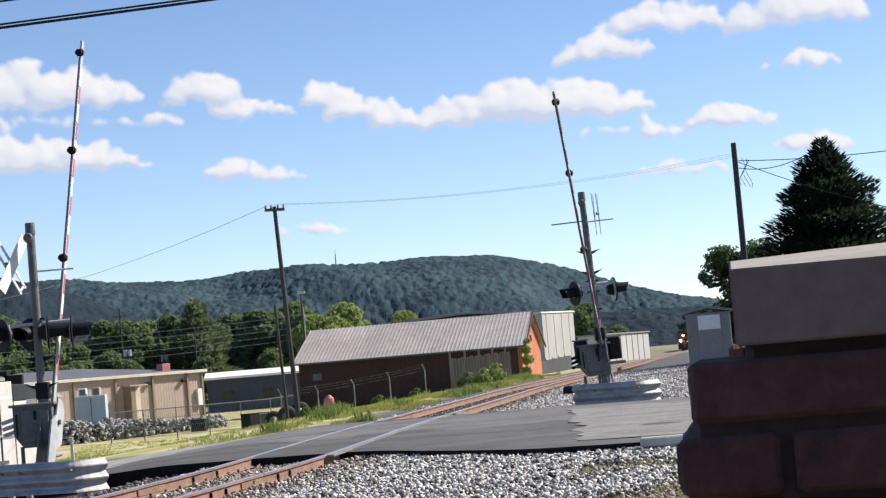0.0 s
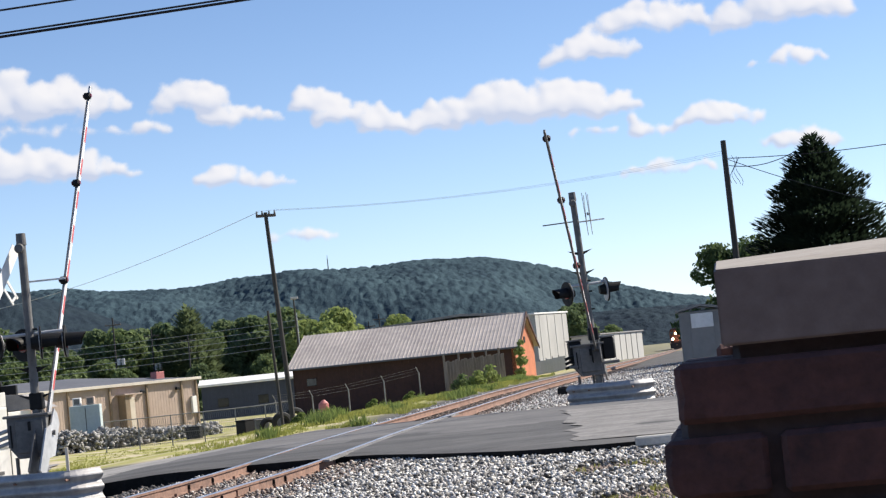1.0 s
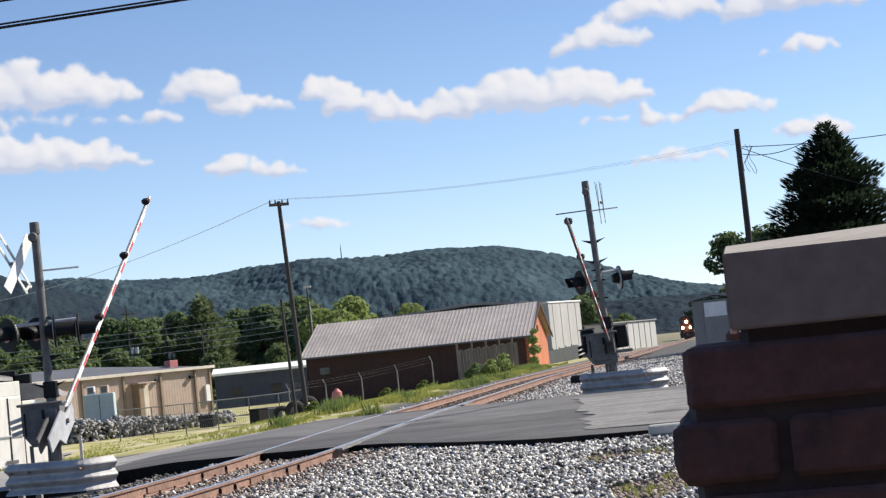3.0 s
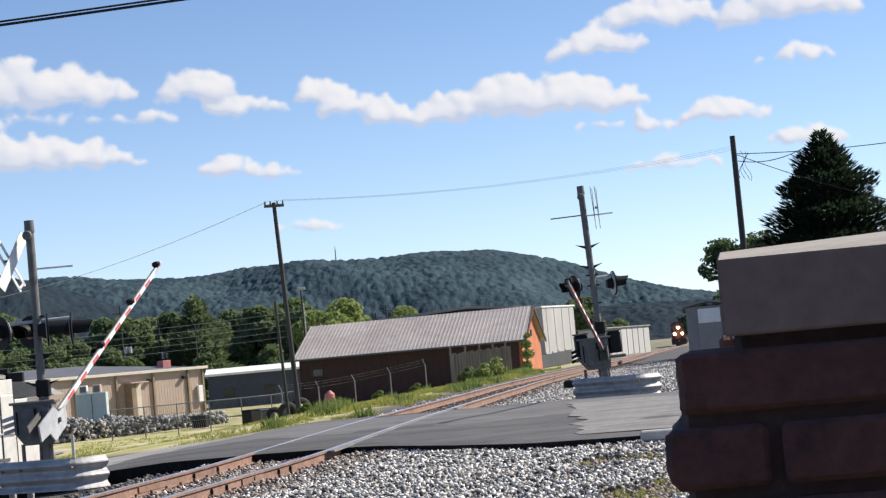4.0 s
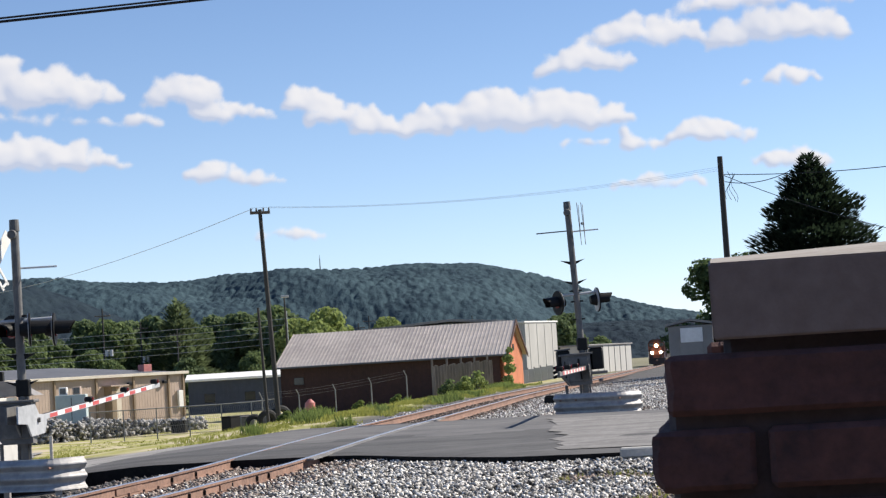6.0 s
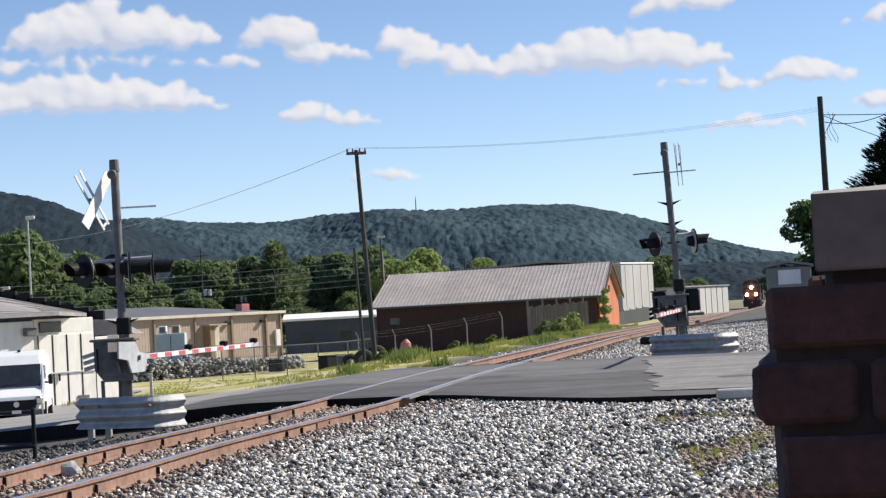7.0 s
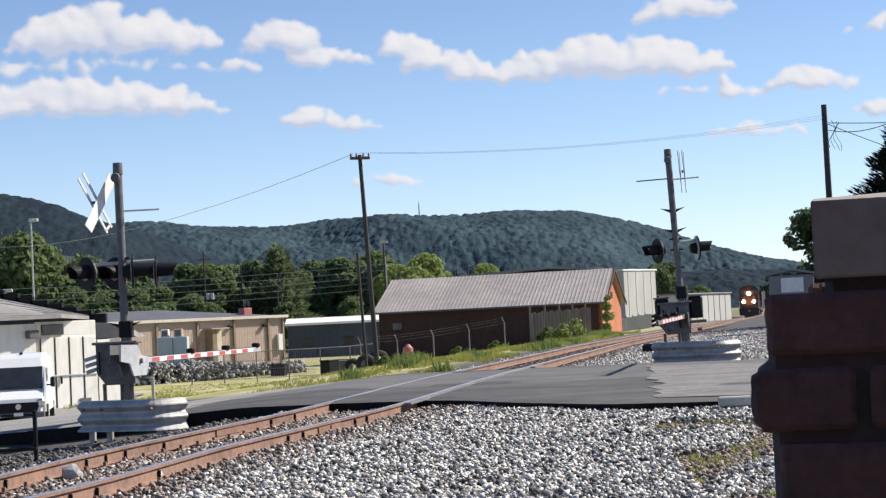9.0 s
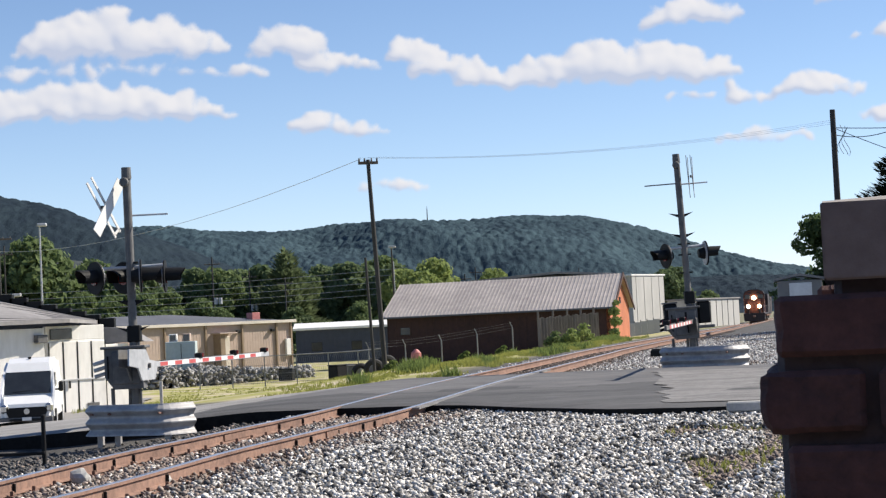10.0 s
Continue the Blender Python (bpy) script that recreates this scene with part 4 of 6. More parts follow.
def white_warehouse():
    """The whitewashed store at the yard, turned to the sun, with a pitched roof, tall doors and a lean-to."""
    h = thing("warehouse", "whitewashed warehouse with tall double doors and a low roof", "building")
    lo = -2.1
    turn = Matrix.Translation((-16.35, 74.0, 0)) @ Matrix.Rotation(radians(46), 4, "Z")

    def put(name, bm, material, parent):
        bm.transform(turn)
        return part(name, bm, material, parent)

    put("front_wall", box((-5.6, 0.15, (lo + 1.9) / 2), (11.2, 0.3, 1.9 - lo), 0.02), M["white_wall"], h)
    put("side_wall", box((-0.14, 1.2, (lo + 1.9) / 2), (0.28, 1.8, 1.9 - lo), 0.02), M["white_wall"], h)
    bm = bmesh.new()
    c = [(-24.0, 64.0, 1.98), (-15.3, 74.2, 2.08), (-15.25, 80, 2.02), (-27, 80, 4.9)]
    lo_v, hi_v = [bm.verts.new(p) for p in c], [bm.verts.new((p[0], p[1], p[2] + 0.16)) for p in c]
    bm.faces.new(lo_v[::-1])
    bm.faces.new(hi_v)
    for i in range(4):
        bm.faces.new((lo_v[i], lo_v[(i + 1) % 4], hi_v[(i + 1) % 4], hi_v[i]))
    roof = part("roof", bm, M["roof_grey"], h)
    # black stepped coping along the far edge of the roof
    for i in range(11):
        t = i / 10
        x, z = -21.4 + 6.5 * t, 4.02 - 1.82 * t
        part("coping_step", box((x, 80.2, z - 0.17), (0.80, 0.4, 0.46), 0.02), M["black"], roof)
        part("parapet", box((x, 80.25, z - 1.1), (0.65, 0.25, 1.6), 0.01), M["roof_dark"], roof)
    for i in range(7):
        t = (i + 0.5) / 7
        p, q = Vector(c[0]).lerp(Vector(c[3]), t), Vector(c[1]).lerp(Vector(c[2]), t)
        part("roof_course", rod(p + Vector((0, 0, 0.165)), q + Vector((0, 0, 0.165)), 0.022, seg=5), M["roof_grey"], roof)
    door = put("sliding_door", box((2.35, 1.25, (lo + 1.35) / 2), (3.0, 0.12, 1.35 - lo), 0.02), M["white_wall"], h)
    for k in range(4):
        put("door_panel", box((1.3 + k * 0.72, 1.16, (lo + 1.3) / 2), (0.64, 0.08, 1.25 - lo), 0.015), M["white_wall"], door)
    put("door_bar", box((2.35, 1.09, -0.35), (2.9, 0.05, 0.07), 0.01), M["galv"], door)
    put("door_sign", box((3.1, 1.09, -1.45), (0.6, 0.03, 0.14), 0.005), M["grey"], door)
    put("lintel_wall", box((2.35, 1.3, 1.66), (3.0, 0.2, 0.62), 0.02), M["white_wall"], h)
    for k in range(5):
        put("door_gap", box((0.94 + k * 0.72, 1.112, (lo + 1.3) / 2), (0.05, 0.02, 1.25 - lo), 0.003), M["black"], door)
    put("door_handle", box((1.9, 1.06, -0.55), (0.08, 0.06, 0.3), 0.01), M["black"], door)
    put("transom", box((1.6, 1.16, 1.62), (1.1, 0.1, 0.45), 0.02), M["glass"], h)
    put("wall_lamp", box((-0.3, -0.2, 1.45), (0.5, 0.3, 0.34), 0.03), M["grey"], h)
    put("lean_to_wall", box((4.5, 1.4, (lo + 1.1) / 2), (1.3, 0.25, 1.1 - lo), 0.02), M["white_wall"], h)
    part("lean_to_roof", prism([(-15.0, 1.86), (-14.0, 1.80), (-12.9, 1.14), (-15.0, 1.14)], 2.6, "xz", 78.4), M["roof_grey"], h)

white_warehouse()


def signal_hut():
    h = thing("signal_hut", "grey metal railway signal hut with a white panel", "hut", local(14.6, 76.0, -0.4, -11))
    part("body", box((0.95, 1.2, 1.42), (1.9, 2.4, 2.85), 0.03), M["shed"], h)
    part("roof", prism([(-0.12, 2.83), (0.95, 3.03), (2.02, 2.83), (2.02, 2.93), (0.95, 3.13), (-0.12, 2.93)], 2.7, "xz", -0.15), M["shed"], h)
    part("door", box((0.95, -0.02, 1.25), (1.0, 0.05, 2.2), 0.01), M["shed"], h)
    part("panel", box((0.98, -0.05, 2.42), (0.95, 0.04, 0.62), 0.01), M["white"], h, "white sign panel")
    part("plinth", box((0.95, 1.2, -0.05), (2.1, 2.6, 0.3), 0.03), M["concrete"], h)


signal_hut()


def far_sheds():
    for x, y, w, hh, m, lab in ((41.0, 300, 17.0, 4.6, "pale", "long pale industrial wall far along the tracks"), (38.6, 262, 2.4, 3.6, "white", "small white hut by the tracks"), (31.8, 240, 6.0, 3.1, "pale", "low pale shed beside the tall building"), (41.6, 264, 2.6, 3.2, "white", "white cabinet by the tracks"), (36.4, 258, 1.5, 3.0, "utility_green", "grey cabinet by the tracks"), (34.4, 236, 18.0, 4.0, "pale", "long pale low shed beside the tracks")):
        b = thing("shed", lab, "shed", local(x, y, land(x, y) - 0.2, 62 if w == 18 else 48))
        part("wall", box((w / 2, 2, hh / 2), (w, 4, hh), 0.04), M[m], b)
        part("roof", box((w / 2, 2, hh + 0.08), (w + 0.4, 4.4, 0.18), 0.03), M["roof_grey"], b)
        for i in range(max(1, int(w / 2.4))):
            part("panel_seam", box((1.0 + i * 2.4, -0.02, hh / 2), (0.12, 0.06, hh - 0.2), 0.01), M["grey"], b)

    w = thing("panel_fence", "low pale panel fence before the tall building", "fence")
    for i in range(6):
        x, y = 20.0 + i * 0.75, 190 + i * 0.5
        part("panel", box((x, y, land(x, y) + 0.75), (0.72, 0.08, 1.7), 0.01), M["pale"], w)
        part("post", box((x - 0.37, y - 0.05, land(x, y) + 0.8), (0.08, 0.10, 1.9), 0.01), M["grey"], w)


far_sheds()


# ---- poles and wires ----
def utility_pole(base, top, r, label, arms=(), kit=0):
    p = thing("utility_pole", label, "utility pole", Matrix.Translation(base), "utility poles")
    t = Vector(top) - Vector(base)
    part("pole", rod((0, 0, -0.4), t, r, r * 0.72, seg=12), M["pole"], p)
    for k, (f, half, yaw) in enumerate(arms):
        c = t * f
        a = part("crossarm", box((0, 0, 0), (half * 2, 0.11, 0.13), 0.01), M["wood"], p)
        a.matrix_basis = Matrix.Translation(c) @ Euler((0, 0, radians(yaw))).to_matrix().to_4x4()
        for s in (-0.9, -0.35, 0.35, 0.9):
            part("insulator", rod((s * half, 0, 0.06), (s * half, 0, 0.22), 0.05, 0.03, seg=8), M["grey"], a)
    for k in range(kit):
        part("transformer", rod(t * 0.58 + Vector((0.38 + 0.62 * k, -0.1, -0.45)), t * 0.58 + Vector((0.38 + 0.62 * k, -0.1, 0.45)), 0.26, seg=14), M["galv"], p, "grey can transformer")
    return p


utility_pole((-2.41, 80, -0.9), (-2.79, 80, 8.85), 0.12, "tall dark wooden utility pole leaning slightly", ((0.985, 0.45, 10),))
utility_pole((-3.0, 83, -1.0), (-3.22, 83, 4.55), 0.08, "short dark wooden pole beside a taller one")
utility_pole((16.5, 72, -0.4), (16.47, 72, 9.25), 0.155, "dark wooden utility pole beside the conifer")
utility_pole((-3.82, 165, -2.3), (-3.95, 165, 8.6), 0.10, "slim pole with a lamp behind the warehouse", (), 0)
lamp = bpy.data.objects["utility_pole.003"]
part("lamp_head", box((-0.05, -0.2, 10.95), (0.7, 0.3, 0.2), 0.03), M["galv"], lamp)
part("conduit", rod((0.12, -0.1, 0.2), (0.02, -0.1, 9.6), 0.035, seg=8), M["galv"], lamp)
for x, y, z, kit in ((-31.3, 250, 12.2, 2), (-27.4, 262, 10.4, 2), (-21.3, 252, 8.9, 0), (-36.7, 150, 11.1, 0), (-58.0, 240, 14.6, 0), (-4.5, 230, 8.0, 0), (7.5, 330, 11.5, 0), (13.5, 340, 10.5, 0), (34.0, 420, 13.0, 0), (5.0, 300, 9.5, 0), (60, 700, 18, 0)):
    utility_pole((x, y, land(x, y) - 0.2), (x, y, z), 0.14, "distant utility pole with crossarm before the trees", ((0.93, 1.1, 0),) if z > 7 else (), kit)
for x, y, z in ((-23.9, 108, 8.1), (-25.6, 108, 3.9)):
    q = thing("street_lamp", "thin grey floodlight pole behind the warehouse roof", "street lamp", Matrix.Translation((x, y, land(x, y) - 0.1)), "yard lamps")
    part("pole", rod((0, 0, 0), (0, 0, z + 2.2), 0.075, 0.05, seg=8), M["galv"], q)
    part("lamp_head", box((0.18, -0.1, z + 2.25), (0.55, 0.3, 0.2), 0.04), M["galv"], q)

lines_ = thing("overhead_cable", "black overhead cables crossing close above", "cable")
for dz, dx, r in ((0.0, 0.0, 0.015), (0.035, 0.0, 0.011), (0.27, 0.0, 0.011)):
    wire("cable", (-22.0 + dx, 18.0, 3.96 + dz), (24.0 + dx, 18.0, 6.95 + dz), 0.14, r, M["cable"], lines_)
for x, z in ((-22.0, 4.6), (24.0, 7.6)):
    utility_pole((x, 18.1, land(x, 18) - 0.1), (x, 18.1, z), 0.14, "dark wooden pole carrying the near cables")
lines_ = thing("overhead_cable", "thin pale overhead wires between the poles", "cable")
for dx in (-0.4, 0.0, 0.4):
    wire("wire", (-2.79 + dx, 80, 8.95), (16.47, 72, 8.75 + 0.2 * dx), 0.45, 0.0045, M["thin_cable"], lines_)
wire("wire", (-3.1, 80, 8.9), (-40, 150, 9.5), 1.6, 0.013, M["thin_cable"], lines_)
wire("wire", (16.6, 72, 8.5), (24.5, 66, 8.1), 0.2, 0.018, M["cable"], lines_)
wire("wire", (16.6, 72, 8.45), (26, 66, 4.4), 0.4, 0.016, M["cable"], lines_)
wire("wire", (16.6, 72, 8.2), (19.2, 71, 8.45), 0.25, 0.018, M["cable"], lines_)
for k in range(5):
    wire("wire", (-75, 238, 5.2 + k * 0.8), (0, 225, 5.8 + k * 0.75), 0.8, 0.028, M["galv"], lines_)
ins = thing("pole_wiring", "looped service wiring and insulators on the pole", "wiring")
for k in range(4):
    pts = [Vector((16.72 + 0.13 * math.sin(i * 0.8 + k) + 0.09 * k, 71.9, 8.6 - 0.16 * i - 0.05 * k)) for i in range(8)]
    part("wire_loop", sweep([(0.012 * math.cos(a), 0.012 * math.sin(a)) for a in (0, 1.57, 3.14, 4.71)], [p + Vector((0, 0.02 * i, 0)) for i, p in enumerate(pts)]), M["cable"], ins)


# ---- fences ----
def fences():
    pts = [(-13.6, 101), (-11.8, 101.5), (-10.0, 102), (-8.2, 102.5), (-6.4, 103), (-4.7, 103.5), (-3.1, 104)]
    f = thing("chain_link_fence", "rusty chain-link fence round the yard", "fence")
    for x, y in pts:
        z = land(x, y)
        part("post", rod((x, y, z - 0.2), (x, y, z + 1.75), 0.035, seg=8), M["fence"], f)
    for (x, y), (u, v) in zip(pts, pts[1:]):
        for h in (1.72, 1.2, 0.7, 0.2):
            part("rail" if h > 1.5 else "strand", rod((x, y, land(x, y) + h), (u, v, land(u, v) + h), 0.03 if h > 1.5 else 0.012, seg=6), M["fence"], f)
        n = 16
        for i in range(n):
            for a, b in ((i / n, (i + 3) / n), ((i + 3) / n, i / n)):
                if max(a, b) > 1:
                    continue
                p, q = Vector((x, y, land(x, y) + 0.1)).lerp(Vector((u, v, land(u, v) + 0.1)), a), Vector((x, y, land(x, y) + 1.7)).lerp(Vector((u, v, land(u, v) + 1.7)), b)
                part("mesh_wire", rod(p, q, 0.006, seg=3), M["fence"], f)
    f = thing("chain_link_fence", "barbed-wire topped fence before the brown warehouse", "fence")
    prev = None
    for i in range(5):
        x, y = -4.4 + i * 2.3, 112 + i * 0.6
        z = land(x, y)
        part("post", rod((x, y, z - 0.2), (x, y, z + 1.85), 0.04, seg=8), M["fence"], f)
        part("barb_arm", rod((x, y, z + 1.83), (x - 0.16, y - 0.05, z + 2.2), 0.03, seg=6), M["fence"], f)
        if prev:
            for h in (1.8, 2.0, 2.15):
                part("strand", rod((prev[0], prev[1], prev[2] + h), (x, y, z + h), 0.004, seg=4), M["fence"], f)
        prev = (x, y, z)
    w = thing("wooden_fence", "grey weathered board fence beside the track", "fence")
    for i in range(22):
        x, y = 6.1 + i * 0.215, 106.5 + i * 0.55
        z = land(x, y)
        hgt = 2.0 + 0.05 * math.sin(i * 2.1)
        part("board", box((x, y, z + hgt / 2 - 0.1), (0.19, 0.09, hgt), 0.012), M["board"], w)
        if i % 5 == 0:
            part("post", box((x - 0.05, y + 0.1, z + 1.05), (0.12, 0.12, 2.5), 0.015), M["board"], w)
    n = thing("wooden_post_fence", "low dark rail fence in the gravel by the road", "fence")
    for x in (-8.3, -6.03):
        part("post", box((x, 27.0, -0.25), (0.06, 0.06, 0.92), 0.012), M["black"], n)
    part("rail", box((-7.5, 26.95, -0.37), (3.0, 0.04, 0.05), 0.01), M["black"], n)


fences()


# ---- yard clutter ----
def clutter():
    spots = []
    rng = random.Random(8)
    for _ in range(4600):
        t = rng.random()
        x, y = -17.3 + 8.2 * t + rng.uniform(-0.8, 0.8), 107 + 11 * t + rng.uniform(-1.5, 1.5)
        spots.append((x, y, land(x, y) + rng.uniform(0.0, 1.55) * (1 - 0.45 * t) * (0.75 + 0.4 * noise.noise((x * 0.8, y * 0.5, 1)))))
    stones("riprap", spots, 0.19, M["riprap"], "heap of grey broken rock below the tan building", "rock heap")
    for x, y, w, d, h, m in ((-16.3, 113, 1.9, 1.0, 1.75, "utility_green"),):
        u = thing("utility_cabinet", "grey-green utility cabinet beside the tan building", "cabinet", Matrix.Translation((x, y, -0.80)), "utility cabinets")
        part("body", box((0, 0, h / 2), (w, d, h), 0.03), M[m], u)
        part("door", box((0, -d / 2 - 0.01, h / 2), (w * 0.86, 0.03, h * 0.85), 0.01), M[m], u)
        part("door_gap", box((0.05, -d / 2 - 0.028, h / 2), (0.04, 0.01, h * 0.84), 0.002), M["black"], u)
        for q in (-0.5, 0.35):
            unit = part("condenser", box((q, 0.1, h + 0.25), (0.5, 0.5, 0.5), 0.04), M["tan"] if q > 0 else M["white"], u, "small box on top")
            part("grille", box((q, -0.16, h + 0.25), (0.36, 0.03, 0.36), 0.01), M["grey"], unit)
        part("plinth", box((0, 0, -0.8), (w + 0.2, d + 0.2, 1.6), 0.02), M["concrete"], u)
    drum = thing("red_drum", "faded red drum in the weeds beside the track", "drum", Matrix.Translation((-1.05, 79, -0.55)))
    part("shell", rod((0, 0, 0.0), (0.05, 0, 0.62), 0.26, 0.22, seg=18), M["red_drum"], drum)
    part("dome", rod((0.05, 0, 0.62), (0.05, 0, 0.78), 0.22, 0.06, seg=18), M["red_drum"], drum)
    part("rim", rod((0, 0, -0.02), (0, 0, 0.05), 0.30, seg=18), M["red_drum"], drum)
    for x, y, r in ((-3.4, 92, 0.55), (-2.75, 92.6, 0.6), (-4.1, 92.4, 0.5)):
        t = thing("tyre", "old black tyre leaning in the yard", "tyre", Matrix.Translation((x, y, land(x, y) + r)) @ Euler((radians(12), 0, radians(20))).to_matrix().to_4x4(), "old tyres")
        bm = bmesh.new()
        n, k = 20, 8
        g = [[bm.verts.new(((r * 0.72 + r * 0.28 * math.cos(b * math.tau / k)) * math.cos(a * math.tau / n), r * 0.3 * math.sin(b * math.tau / k), (r * 0.72 + r * 0.28 * math.cos(b * math.tau / k)) * math.sin(a * math.tau / n))) for b in range(k)] for a in range(n)]
        for a in range(n):
            for b in range(k):
                bm.faces.new((g[a][b], g[(a + 1) % n][b], g[(a + 1) % n][(b + 1) % k], g[a][(b + 1) % k]))
        part("carcass", bm, M["rubber"], t)
    for x, y, w, h, m, lab in ((-4.6, 96, 1.1, 0.9, "grey", "grey crate in the yard"), (-5.4, 99, 1.6, 1.0, "black", "dark scrap bin in the yard"), (-9.6, 112, 0.9, 0.7, "black", "dark machine beside the rock heap"), (-3.3, 99, 1.5, 0.8, "riprap", "grey scrap pallet in the yard")):
        c = thing("crate", lab, "crate", Matrix.Translation((x, y, land(x, y))) @ Euler((0, 0, x)).to_matrix().to_4x4(), "yard clutter")
        part("body", box((0, 0, h / 2), (w, 0.7, h), 0.04), M[m], c)
        part("lid", box((0, 0, h + 0.03), (w + 0.06, 0.76, 0.06), 0.02), M[m], c)
        part("skid", box((0, -0.2, 0.05), (w + 0.1, 0.12, 0.1), 0.01), M["board"], c)
    k = thing("kerb_stone", "pale concrete kerb stone at the road's edge", "kerb", Matrix.Translation((4.45, 25.4, -0.08)) @ Euler((0, 0, radians(-12))).to_matrix().to_4x4())
    part("block", box((0, 0, 0), (0.75, 0.3, 0.14), 0.02), M["concrete"], k)
    for x, y in ((-3.03, 19.2), (-4.05, 19.9)):
        q = thing("pale_rock", "large pale rock resting against the rail", "rock", Matrix.Translation((x, y, rail_z(y) - 0.12)))
        bm = bmesh.new()
        bmesh.ops.create_icosphere(bm, subdivisions=2, radius=0.11)
        for v in bm.verts:
            v.co *= 1 + 0.5 * noise.noise(v.co * 9 + Vector((x, y, 0)))
        part("stone", bm, M["concrete"], q)
    q = thing("wooden_stake", "short pale wooden stake in the grass", "stake", Matrix.Translation((-7.2, 46, land(-7.2, 46))))
    part("stake", box((0, 0, 0.25), (0.08, 0.05, 0.8), 0.01), M["cream"], q)
    for x, y in ((7.0, 57.0), (7.6, 56.3)):
        q = thing("switch_machine", "low black track switch machine beside the rails", "switch machine", Matrix.Translation((x, y, land(x, y) + 0.02)) @ Euler((0, 0, radians(70))).to_matrix().to_4x4(), "switch machines")
        part("body", box((0, 0, 0.13), (0.55, 0.34, 0.22), 0.03), M["black"], q)
        part("lid", box((0, 0, 0.25), (0.45, 0.28, 0.04), 0.015), M["black"], q)
        part("throw_rod", rod((0.3, 0, 0.08), (1.2, 0.1, 0.05), 0.025, seg=8), M["rust"], q)


clutter()


# ---- vehicles ----
def van():
    """A tall white panel van; local -y is its front."""
    v = thing("van", "white high-roof panel van parked by the warehouse", "van", local(-14.4, 62.0, -1.72, 9))
    prof = [(0.0, 0.35), (0.0, 0.70), (0.10, 0.92), (0.75, 1.20), (1.45, 2.00), (1.80, 2.32), (2.5, 2.48), (5.7, 2.48), (5.85, 2.25), (5.9, 0.45), (5.6, 0.30), (0.2, 0.30)]
    bm = prism(prof, 1.96, "yz", -0.98)
    bmesh.ops.bevel(bm, geom=[e for e in bm.edges if abs(e.verts[0].co.x - e.verts[1].co.x) < 0.01], offset=0.14, segments=3, affect="EDGES")
    for q in bm.verts:
        q.co.x *= 1 - 0.16 * max(0, (q.co.z - 1.1) / 1.4) - 0.10 * max(0, (0.5 - q.co.y) / 0.5)
    part("body", bm, M["van"], v, smooth=False)
    ws = part("windscreen", prism([(0.77, 1.24), (1.42, 1.98), (1.38, 2.01), (0.73, 1.27)], 1.58, "yz", -0.79), M["glass"], v)
    part("wiper", rod((-0.5, 0.76, 1.32), (0.2, 0.82, 1.36), 0.012, seg=6), M["black"], ws)
    part("grille", prism([(-0.62, 0.46), (0.62, 0.46), (0.70, 0.66), (0.60, 0.80), (-0.60, 0.80), (-0.70, 0.66)], 0.06, "xz", -0.05), M["black"], v, "black front grille with a round badge")
    part("badge", rod((0, -0.085, 0.66), (0, -0.05, 0.66), 0.10, seg=20), M["chrome"], v)
    part("bumper", box((0, 0.02, 0.36), (1.80, 0.16, 0.22), 0.04), M["grey"], v)
    part("lower_intake", box((0, -0.065, 0.36), (1.2, 0.06, 0.10), 0.02), M["black"], v)
    for s in (-1, 1):
        part("headlight", box((s * 0.76, 0.06, 0.76), (0.26, 0.20, 0.30), 0.06), M["chrome"], v, "clear headlight")
        mir = part("wing_mirror", box((s * 1.13, 1.15, 1.45), (0.16, 0.12, 0.36), 0.04), M["black"], v)
        part("mirror_stalk", rod((s * 0.9, 1.15, 1.35), (s * 1.1, 1.15, 1.35), 0.03, seg=8), M["black"], mir)
        part("side_window", box((s * 0.905, 1.85, 1.70), (0.03, 0.8, 0.5), 0.01), M["glass"], v)
        for y in (0.95, 4.75):
            w = part("wheel", rod((s * 0.72, y, 0.34), (s * 0.97, y, 0.34), 0.35, seg=24), M["rubber"], v)
            part("rim", rod((s * 0.96, y, 0.34), (s * 0.985, y, 0.34), 0.21, seg=20), M["galv"], w)
    part("plate", box((0, -0.10, 0.40), (0.32, 0.02, 0.12), 0.005), M["white"], v)
    part("roof_marker", box((0, 2.35, 2.49), (0.12, 0.1, 0.08), 0.02), M["black"], v)


van()


